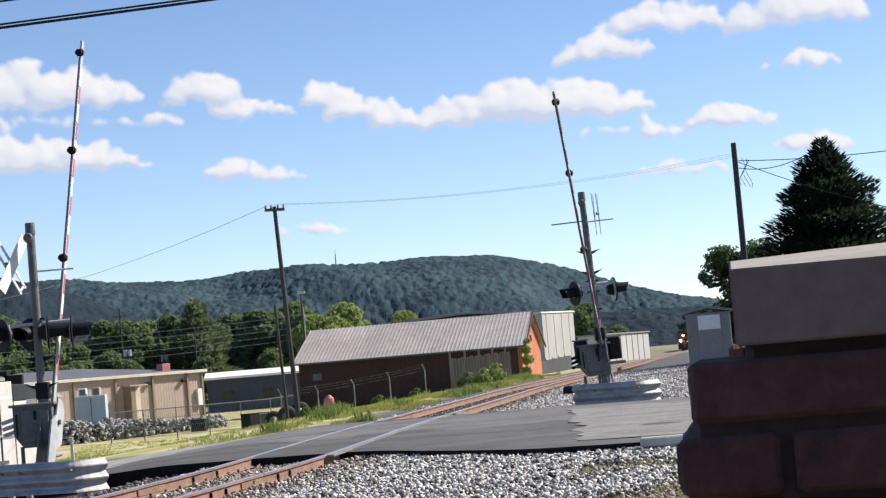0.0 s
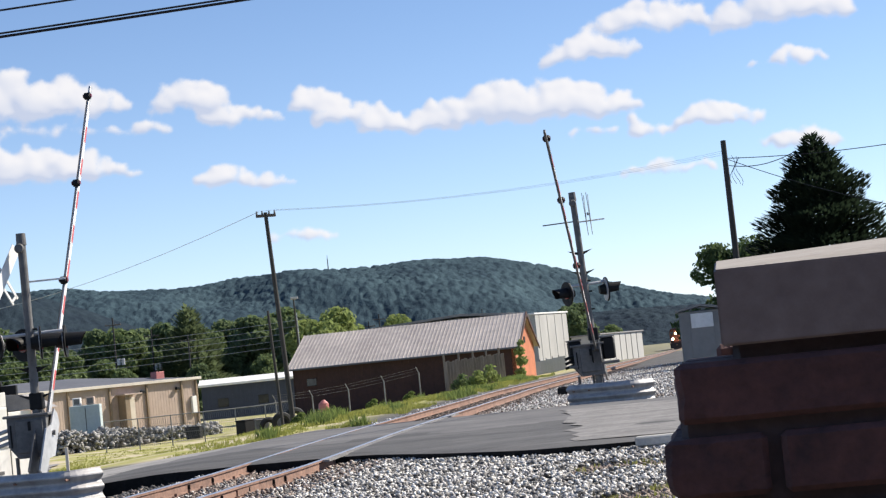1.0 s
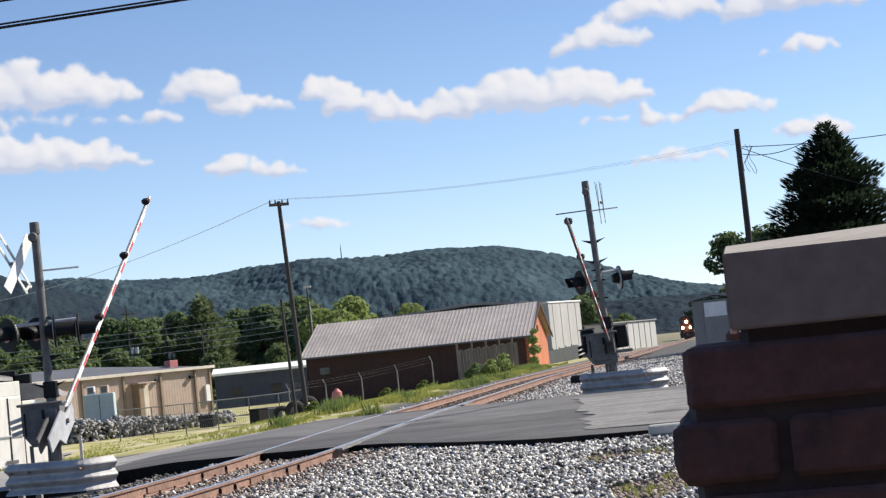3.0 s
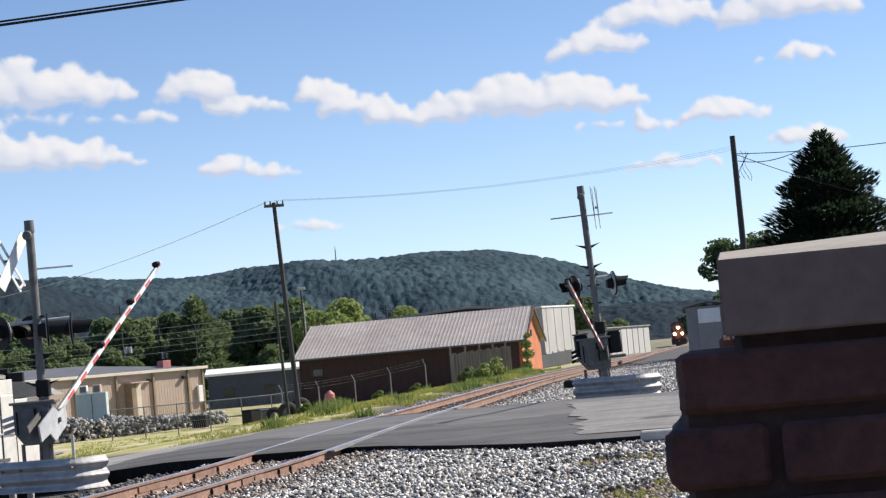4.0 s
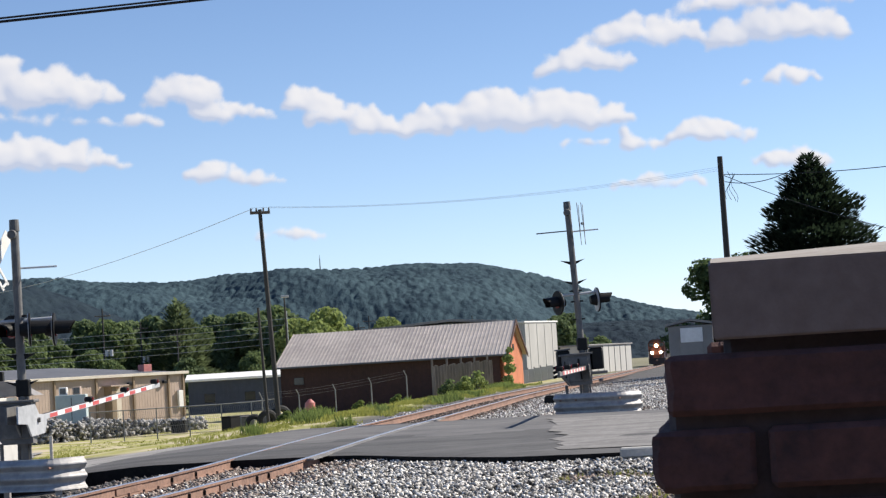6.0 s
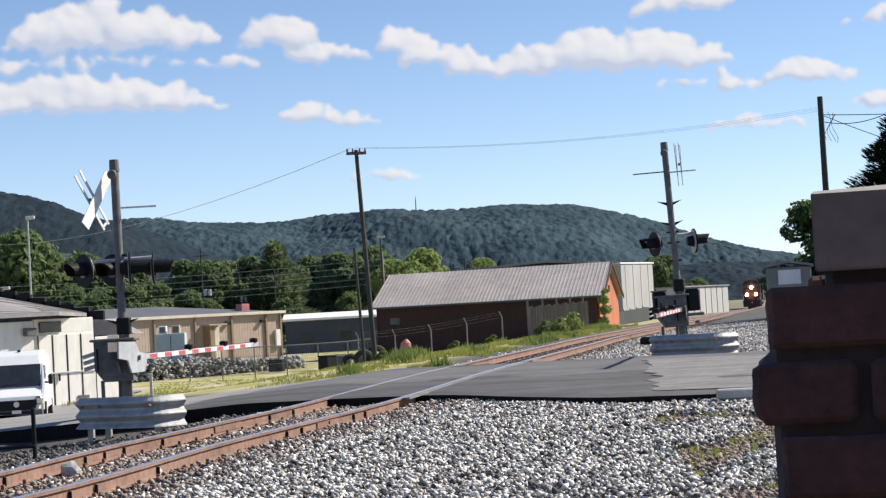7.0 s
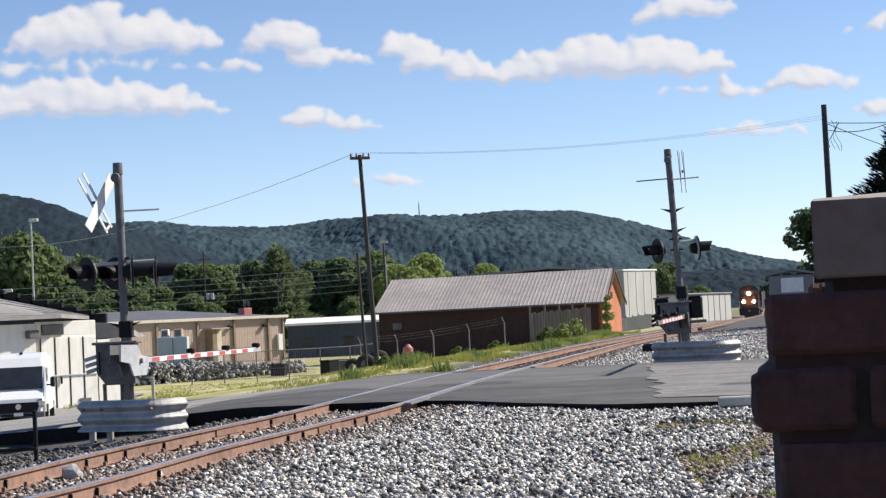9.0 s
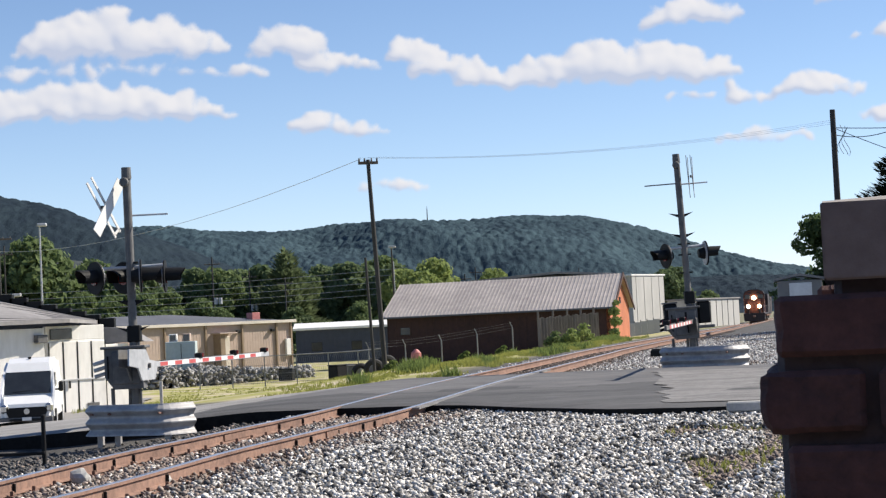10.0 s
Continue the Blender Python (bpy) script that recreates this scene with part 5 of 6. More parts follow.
def locomotive():
    """A freight engine; local -y is its front."""
    e = thing("locomotive", "dark orange freight locomotive with lit headlights", "locomotive")
    hood = [(-0.95, 1.35), (0.95, 1.35), (0.95, 2.95), (0.75, 3.20), (-0.75, 3.20), (-0.95, 2.95)]
    part("nose", prism(hood, 2.0, "xz", 0.0), M["loco_orange"], e)
    cab = [(-1.50, 1.35), (1.50, 1.35), (1.50, 3.95), (1.25, 4.45), (0.7, 4.70), (-0.7, 4.70), (-1.25, 4.45), (-1.50, 3.95)]
    cabp = part("cab", prism(cab, 2.6, "xz", 1.6), M["loco_orange"], e)
    part("cab_roof", prism([(-1.56, 3.95), (-1.28, 4.50), (-0.7, 4.76), (0.7, 4.76), (1.28, 4.50), (1.56, 3.95), (1.40, 3.98), (1.16, 4.42), (0.65, 4.64), (-0.65, 4.64), (-1.16, 4.42), (-1.40, 3.98)], 2.9, "xz", 1.45), M["loco_dark"], cabp)
    for s in (-1, 1):
        part("windscreen", box((s * 0.92, 1.57, 3.72), (0.80, 0.06, 0.60), 0.03), M["glass"], cabp)
        part("number_board", box((s * 0.62, 1.57, 4.32), (0.5, 0.06, 0.2), 0.02), M["loco_dark"], cabp)
        part("side_window", box((s * 1.51, 2.8, 3.55), (0.05, 1.4, 0.7), 0.02), M["glass"], cabp)
        part("handrail", rod((s * 1.42, -0.5, 1.3), (s * 1.42, -0.5, 2.5), 0.03, seg=6), M["white"], e)
        part("ditch_light", rod((s * 0.79, -0.62, 2.30), (s * 0.79, -0.50, 2.30), 0.27, seg=18), M["headlight"], e, "glowing round ditch light")
        part("light_bracket", box((s * 0.79, -0.40, 1.75), (0.30, 0.2, 0.75), 0.03), M["loco_dark"], e)
        for k in range(4):
            part("step", box((s * 1.35, -0.25 + 0.06 * k, 0.45 + 0.26 * k), (0.45, 0.25, 0.04), 0.01), M["loco_dark"], e)
        for y in range(5, 20, 2):
            part("stanchion", rod((s * 1.5, y, 1.3), (s * 1.5, y, 2.35), 0.025, seg=6), M["grey"], e)
        part("side_rail", rod((s * 1.5, 4.4, 2.35), (s * 1.5, 19.4, 2.35), 0.025, seg=6), M["grey"], e)
    part("headlight", rod((0, 1.40, 3.55), (0, 1.57, 3.55), 0.30, seg=18), M["headlight"], e, "glowing round headlight")
    part("long_hood", prism([(-0.95, 1.35), (0.95, 1.35), (0.95, 4.0), (0.72, 4.32), (-0.72, 4.32), (-0.95, 4.0)], 15.5, "xz", 4.2), M["loco_orange"], e)
    for y in (8.0, 13.0, 17.0):
        part("radiator", box((0, y, 4.45), (2.2, 2.2, 0.34), 0.06), M["loco_dark"], e)
    part("exhaust_stack", box((0, 10.5, 4.62), (0.5, 1.0, 0.4), 0.04), M["black"], e)
    part("horn", rod((0.3, 2.4, 4.9), (0.3, 1.9, 4.9), 0.05, 0.12, seg=10), M["grey"], e)
    part("walkway", box((0, 9.8, 1.22), (3.05, 20.6, 0.24), 0.03), M["loco_dark"], e)
    part("pilot", prism([(-1.45, 0.18), (1.45, 0.18), (1.5, 1.1), (-1.5, 1.1)], 0.4, "xz", -0.55), M["loco_dark"], e, "dark snow plough pilot")
    part("coupler", box((0, -0.8, 0.88), (0.35, 0.6, 0.3), 0.05), M["rust"], e)
    part("fuel_tank", box((0, 9.8, 0.68), (2.6, 5.0, 0.75), 0.1), M["loco_dark"], e)
    for y0 in (3.2, 16.2):
        b = part("bogie", box((0, y0, 0.75), (2.2, 3.8, 0.5), 0.06), M["loco_dark"], e)
        for dy in (-1.5, 0, 1.5):
            part("wheelset", rod((-0.80, y0 + dy, 0.50), (0.80, y0 + dy, 0.50), 0.50, seg=20), M["rust"], b)
    return e


engine = locomotive()


def hopper():
    c = thing("freight_wagon", "dark freight wagon behind the locomotive", "wagon", group="train wagons")
    part("body", prism([(-1.5, 1.2), (1.5, 1.2), (1.58, 2.2), (1.55, 4.3), (-1.55, 4.3), (-1.58, 2.2)], 14.5, "xz", 0.6), M["loco_dark"], c)
    part("underframe", box((0, 7.8, 1.0), (2.7, 15.2, 0.3), 0.04), M["rust"], c)
    part("coupler", box((0, -0.3, 0.85), (0.3, 1.2, 0.26), 0.04), M["rust"], c)
    for y0 in (2.4, 13.2):
        b = part("bogie", box((0, y0, 0.6), (2.1, 2.4, 0.4), 0.05), M["loco_dark"], c)
        for dy in (-0.9, 0.9):
            part("wheelset", rod((-0.8, y0 + dy, 0.45), (0.8, y0 + dy, 0.45), 0.45, seg=16), M["rust"], b)
    return c


wagons = [hopper() for _ in range(2)]


# ---- trees and plants ----
def leaf_cloud(name, centres, size, material, parent, seed, count, label="", drop=0.0):
    """Many small leaf clumps, each a folded pair of triangles, spread over blobs."""
    rng = np.random.default_rng(seed)
    cs = np.array([c[:3] for c in centres])
    rs = np.array([c[3] for c in centres])
    pick = rng.choice(len(cs), count, p=rs**2 / (rs**2).sum())
    d = rng.normal(size=(count, 3))
    d /= np.linalg.norm(d, axis=1)[:, None]
    p = cs[pick] + d * rs[pick, None] * rng.uniform(0.55, 1.05, (count, 1)) * np.array((1, 1, 0.8))
    n = d + rng.normal(size=(count, 3)) * 0.6
    n /= np.linalg.norm(n, axis=1)[:, None]
    a = np.cross(n, rng.normal(size=(count, 3)))
    a /= np.linalg.norm(a, axis=1)[:, None]
    b = np.cross(n, a)
    s = size * rng.uniform(0.5, 1.4, (count, 1))
    v = np.stack([p - a * s, p + b * s * 0.7 + n * s * 0.25, p + a * s, p - b * s * 0.7 + n * s * 0.2], 1).reshape(-1, 3)
    v[:, 2] -= drop
    i = np.arange(count) * 4
    f = np.stack([i, i + 1, i + 2, i + 3], 1)
    return raw(name, v.tolist(), f.tolist(), material, parent, label)


def tree_mesh(seed, height, spread, material, count, size, clumps=16, low=0.28):
    rng = random.Random(seed)
    t = thing("tree", "", "tree")
    part("trunk", rod((0, 0, -0.3), (0.2, 0, height * 0.62), height * 0.022, height * 0.008, seg=8), M["bark"], t)
    blobs = []
    for i in range(clumps):
        z = height * rng.uniform(low, 0.92)
        w = spread * (1 - abs(z / height - 0.5) * 1.1) if low > 0.2 else spread * (1.05 - 0.75 * z / height)
        a = rng.uniform(0, math.tau)
        r = rng.uniform(0.35, 1.0) * w
        c = Vector((r * math.cos(a), r * math.sin(a), z))
        blobs.append((*c, spread * rng.uniform(0.24, 0.46)))
        if i % 3 == 0:
            part("limb", rod((0.1, 0, z * 0.6), c, height * 0.008, height * 0.003, seg=6), M["bark"], t)
    leaf_cloud("crown", blobs, size, material, t, seed, count)
    return t


def conifer_mesh(seed, height, spread, material, count, size):
    rng = np.random.default_rng(seed)
    t = thing("tree", "", "tree")
    part("trunk", rod((0, 0, -0.3), (0, 0, height * 0.97), height * 0.02, 0.03, seg=8), M["bark"], t)
    v, f = [], []
    for i in range(count):
        h = 1 - math.sqrt(rng.random())
        z = height * (0.06 + 0.93 * h)
        bough = 1 + 0.12 * math.sin(z * 5.1 / (height / 11) + seed) + 0.30 * noise.noise((z * 0.9, seed, 0))
        a = rng.uniform(0, math.tau)
        lobe = 1 + 0.30 * noise.noise((math.cos(a) * 1.7, math.sin(a) * 1.7, z * 0.8 + seed))
        r = spread * (1 - h) ** 0.66 * bough * lobe * rng.uniform(0.45, 1.05)
        p = Vector((r * math.cos(a), r * math.sin(a), z))
        out = Vector((math.cos(a), math.sin(a), 0.25 + 0.5 * h)).normalized()
        sd = Vector((-math.sin(a), math.cos(a), rng.uniform(-0.5, 0.5))).normalized()
        s = size * rng.uniform(0.6, 1.5)
        k = len(v)
        v += [p - out * s * 0.4, p + sd * s * 0.35, p + out * s, p - sd * s * 0.35]
        f.append((k, k + 1, k + 2, k + 3))
    raw("crown", v, f, material, t)
    return t


def place(proto, x, y, z, s, yaw, label, group):
    c = copy_thing(proto, pose(x, y, z, 0, 0, yaw))
    c.scale = (s, s, s)
    return tagged(c, label, "tree", group)


def trees():
    rng = random.Random(21)
    big = conifer_mesh(3, 13.6, 6.0, M["conifer"], 60000, 0.24)
    big.matrix_basis = pose(28.0, 100, -1.2)
    tagged(big, "large dark dense conifer beside the tracks", "tree")
    g = tree_mesh(5, 8.2, 3.4, M["leaf_deep"], 18000, 0.16, 40, 0.22)
    g.matrix_basis = pose(24.3, 108, -1.3)
    g.scale = (1.0, 1.1, 1.0)
    tagged(g, "dark green broadleaf tree beside the conifer", "tree")
    protos = [tree_mesh(31 + i, 10.0, 4.3, M[m], 9000, 0.30, 26, 0.14) for i, m in enumerate(("leaf", "leaf_dark", "leaf", "leaf_bright"))]
    cons = [conifer_mesh(41 + i, 10.0, 3.9 - 1.2 * i, M["cedar"], 9000, 0.36) for i in range(2)]
    used = set()

    def put(p, x, y, top, lab, grp):
        z = land(x, y) - 0.3
        top = 1.3 + (top - 1.3) * 1.27
        s = (top - z) / 10.0
        if p not in used:
            used.add(p)
            p.matrix_basis = pose(x, y, z, 0, 0, rng.uniform(0, 360))
            p.scale = (s, s, s)
            tagged(p, lab, "tree", grp)
        else:
            place(p, x, y, z, s, rng.uniform(0, 360), lab, grp)

    grp = "trees behind the buildings"
    rows = [(-78, 270, 11.5, 0), (-71, 262, 12.5, 0), (-64, 268, 12.0, 1), (-58, 262, 12.8, 0), (-53.5, 270, 10.5, 2), (-48.5, 262, 9.0, 0), (-44, 268, 9.2, 1), (-39.5, 258, 6.6, 2), (-36, 272, 9.5, 1), (-32, 268, 8.6, 0), (-28.5, 280, 9.8, 1), (-17.5, 285, 9.6, 1), (-13.0, 275, 9.4, 1), (-9.5, 285, 9.8, 2), (-6.5, 270, 8.8, 1), (-43, 255, 6.2, 2), (-47, 252, 6.0, 2), (-51, 256, 6.4, 0), (-34, 255, 5.2, 2), (-24, 290, 8.5, 0), (-21, 278, 7.6, 0), (-86, 275, 12.5, 1), (-95, 280, 12.0, 0)]
    for x, y, top, k in rows:
        put(protos[k], x, y, top, "green broadleaf tree behind the buildings" if k != 1 else "dark green broadleaf tree behind the buildings", grp)
    put(cons[0], -21.9, 262, 11.1, "tall broad dark cedar behind the buildings", grp)
    put(cons[1], -24.6, 268, 8.8, "dark cedar behind the buildings", grp)
    for x, y, top in ((-3.6, 215, 6.2), (-1.4, 218, 7.1), (1.0, 222, 6.6), (11.6, 330, 8.4), (9.0, 338, 7.6)):
        put(protos[3], x, y, top, "bright yellow-green tree behind the warehouse", grp)
    for i in range(16):
        put(protos[i % 3], -66 + i * 4.6, 246 + 5 * math.sin(i * 2.1), 3.0 + 1.0 * math.sin(i * 3.3), "low green tree behind the buildings", grp)
    for i in range(12):
        x = 24 + i * 7.5
        if abs(x * 1.25 - track_x(380)) < 9:
            continue
        put(protos[1], x * 1.25, 380 + 12 * math.sin(i * 2.3), 4.2 + 1.5 * noise.noise((i * 0.7, 1, 1)) + (4.5 if i == 2 else 0), "distant dark tree beyond the tracks", grp)
    for i in range(9):
        if abs(60 + i * 6 - track_x(420)) < 9:
            continue
        put(protos[0], 60 + i * 6, 420 + 9 * math.sin(i), 4.0 + 1.0 * math.sin(i * 1.7), "distant tree beyond the tracks", grp)


trees()


def plants():
    rng = random.Random(17)

    def tuft_field(name, spots, size, blades, material, label, category):
        v, f = [], []
        for x, y, z, s in spots:
            for _ in range(blades):
                a = rng.uniform(0, math.tau)
                h = size * s * rng.uniform(0.5, 1.3)
                bx, by = x + rng.uniform(-1, 1) * size * 0.5, y + rng.uniform(-1, 1) * size * 0.5
                w = size * 0.10
                lx, ly = math.cos(a) * h * 0.45, math.sin(a) * h * 0.45
                k = len(v)
                v += [(bx - math.sin(a) * w, by + math.cos(a) * w, z - 0.02), (bx + math.sin(a) * w, by - math.cos(a) * w, z - 0.02), (bx + lx * 0.5 + math.sin(a) * w * 0.6, by + ly * 0.5, z + h * 0.6), (bx + lx, by + ly, z + h)]
                f += [(k, k + 1, k + 2), (k, k + 2, k + 3)]
        tagged(raw(name, v, f, material), label, category, kind="stuff")

    tall, low = [], []
    for _ in range(5200):
        y = rng.uniform(48, 116)
        x = track_x(y) - rng.uniform(2.3, 5.6) - 0.02 * (y - 44)
        clump = noise.noise((x * 0.55, y * 0.16, 2)) + 0.5 * noise.noise((x * 1.6, y * 0.6, 5))
        if along(x, y) > 42.5 and clump > -0.12:
            (tall if clump > 0.30 else low).append((x, y, land(x, y), 0.7 + 1.1 * max(0, clump)))
    tuft_field("weeds", tall, 0.25, 8, M["weed"], "tall green weeds in clumps along the railway bank", "weeds")
    tuft_field("weeds", low, 0.15, 7, M["grass"], "low yellow-green weeds along the railway bank", "weeds")
    spots = []
    for _ in range(9000):
        y = rng.uniform(46, 108)
        x = rng.uniform(-9.0 - 0.10 * (y - 40), track_x(y) - 4.5)
        if along(x, y) > 43.5 and noise.noise((x * 0.25, y * 0.12, 6)) > -0.10:
            spots.append((x, y, land(x, y), 0.6 + 0.5 * rng.random()))
    tuft_field("grass", spots, 0.085, 6, M["grass"], "dry yellow-green grass beside the road", "grass")
    spots = []
    for _ in range(200):
        y = rng.uniform(15, 24)
        x = 2.4 + 0.06 * (y - 14) + rng.uniform(-0.3, 1.5)
        if noise.noise((x * 0.9, y * 0.5, 9)) > 0.02:
            spots.append((x, y, land(x, y), 0.8))
    tuft_field("grass", spots, 0.09, 9, M["grass"], "sparse grass tufts in the gravel", "grass")
    for x, y, s, m in ((-2.1, 77.5, 0.32, "weed"), (3.2, 90, 0.28, "weed"), (7.7, 104, 0.6, "leaf_bright"), (8.6, 106, 0.75, "leaf_bright"), (6.9, 106, 0.6, "leaf"), (1.2, 84, 0.26, "weed")):
        b = thing("bush", "small bright green bush by the track", "bush", Matrix.Translation((x, y, land(x, y))), "bushes")
        part("stem", rod((0, 0, -0.1), (0, 0, s), 0.03, 0.015, seg=6), M["bark"], b)
        leaf_cloud("leaves", [(0, 0, s * 0.7, s * 0.8), (s * 0.5, 0, s * 0.5, s * 0.5), (-s * 0.5, 0.1, s * 0.5, s * 0.55), (0.1, 0, s * 1.3, s * 0.45)], 0.10, M[m], b, 3, 420)
    v = thing("sapling", "thin bright sapling against the warehouse corner", "tree", Matrix.Translation((12.4, 125, -1.4)))
    part("trunk", rod((0, 0, 0), (0.1, 0, 3.2), 0.06, 0.02, seg=6), M["bark"], v)
    leaf_cloud("crown", [(0, 0, 1.5, 0.4), (0.15, 0, 2.3, 0.42), (0.05, 0, 3.0, 0.4), (0.2, 0, 3.6, 0.25)], 0.11, M["leaf_bright"], v, 8, 620)


plants()


# ---- hills ----
def canopy(x, y, scale):
    """Height of the packed round tree crowns at a spot, 0 to 1."""
    d, _ = noise.voronoi((x / scale, y / scale, 0.5))
    return max(0.0, 1.0 - d[0] * d[0] * 1.9)


def hills():
    """Wooded ridges far off, one fold before another, and a cleared slope."""
    crest = ((-1100, 150), (-800, 158), (-600, 160), (-433, 160), (-317, 158), (-185, 146), (-119, 150), (-36, 156), (63, 152), (120, 155), (179, 154), (219, 151), (268, 136), (350, 108), (434, 82), (515, 64), (600, 46), (800, 40), (1500, 30))
    near = ((-1500, 230), (-900, 222), (-648, 221), (-590, 209), (-540, 193), (-490, 173), (-433, 158), (-360, 131), (-276, 92), (-180, 58), (-60, 30), (100, 18), (300, 40), (370, 52), (450, 55), (520, 50), (700, 44), (1400, 40))
    clear = ((-1500, 150), (-700, 128), (-560, 125), (-500, 118), (-440, 103), (-400, 84), (-340, 50), (-280, 22), (-200, 6), (200, 2), (1400, 2))
    # ridge and foothill colours hold blue distance haze, the foothill cloud shade too
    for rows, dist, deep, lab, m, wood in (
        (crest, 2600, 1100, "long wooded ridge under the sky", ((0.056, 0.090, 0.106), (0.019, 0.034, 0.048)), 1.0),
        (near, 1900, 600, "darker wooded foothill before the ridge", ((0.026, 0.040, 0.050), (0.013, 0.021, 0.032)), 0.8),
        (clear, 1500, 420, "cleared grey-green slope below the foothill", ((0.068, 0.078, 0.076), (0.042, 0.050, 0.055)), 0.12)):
        nx, ny = (900, 190) if wood == 1.0 else (560, 110)
        sc = dist / 2600
        x0, x1 = -760 * sc, 900 * sc
        vs, fs = [], []
        for j in range(ny):
            t = (j / (ny - 1)) ** 0.85
            for i in range(nx):
                x = x0 + (x1 - x0) * i / (nx - 1)
                top = table(rows, x / sc) * sc * (0.96 if dist > 2000 else 1.0)
                h = top * smoothstep(t * 1.06) if t < 0.94 else top * (1 - (t - 0.94) * 3)
                y = dist - deep * (1 - t)
                spur = math.sin(t * math.pi) * top * wood
                fold = spur * (0.20 * noise.noise((x * 0.006 / sc + 0.0022 * y, y * 0.0016, 2)) + 0.05 * noise.noise((x * 0.010 / sc - 0.004 * y, y * 0.005, 6)))
                grow = (4.2 * canopy(x, y * 0.5, 13.0) + 2.0 * canopy(x + 40, y * 0.5, 7.0)) * wood * (0.72 + 0.5 * noise.noise((x * 0.012, y * 0.004, 8)))
                vs.append((x * (0.75 + 0.25 * t), y, h + fold + (grow - 1.5 * wood) * smoothstep(t * 4) - 2.5))
        for j in range(ny - 1):
            for i in range(nx - 1):
                fs.append((j * nx + i, j * nx + i + 1, (j + 1) * nx + i + 1, (j + 1) * nx + i))
        mm = mat("hazy_canopy" if wood > 0.5 else "cleared_slope", *m, rough=0.95, grain=0.085, stain=0.02, bump=0.9, depth=4.0, spec=0.05, stretch=(1, 0.3, 1))
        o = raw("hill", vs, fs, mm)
        for p in o.data.polygons:
            p.use_smooth = True
        tagged(o, lab, "hill", kind="structure")
    t = thing("radio_tower", "thin radio tower on the ridge", "tower", Matrix.Translation((-7.5, 2590, 143)))
    part("mast", rod((0, 0, 0), (0, 0, 26), 1.1, 0.7, seg=6), M["grey"], t)
    part("antenna", rod((0, 0, 26), (0, 0, 31), 0.4, 0.3, seg=6), M["grey"], t)


hills()


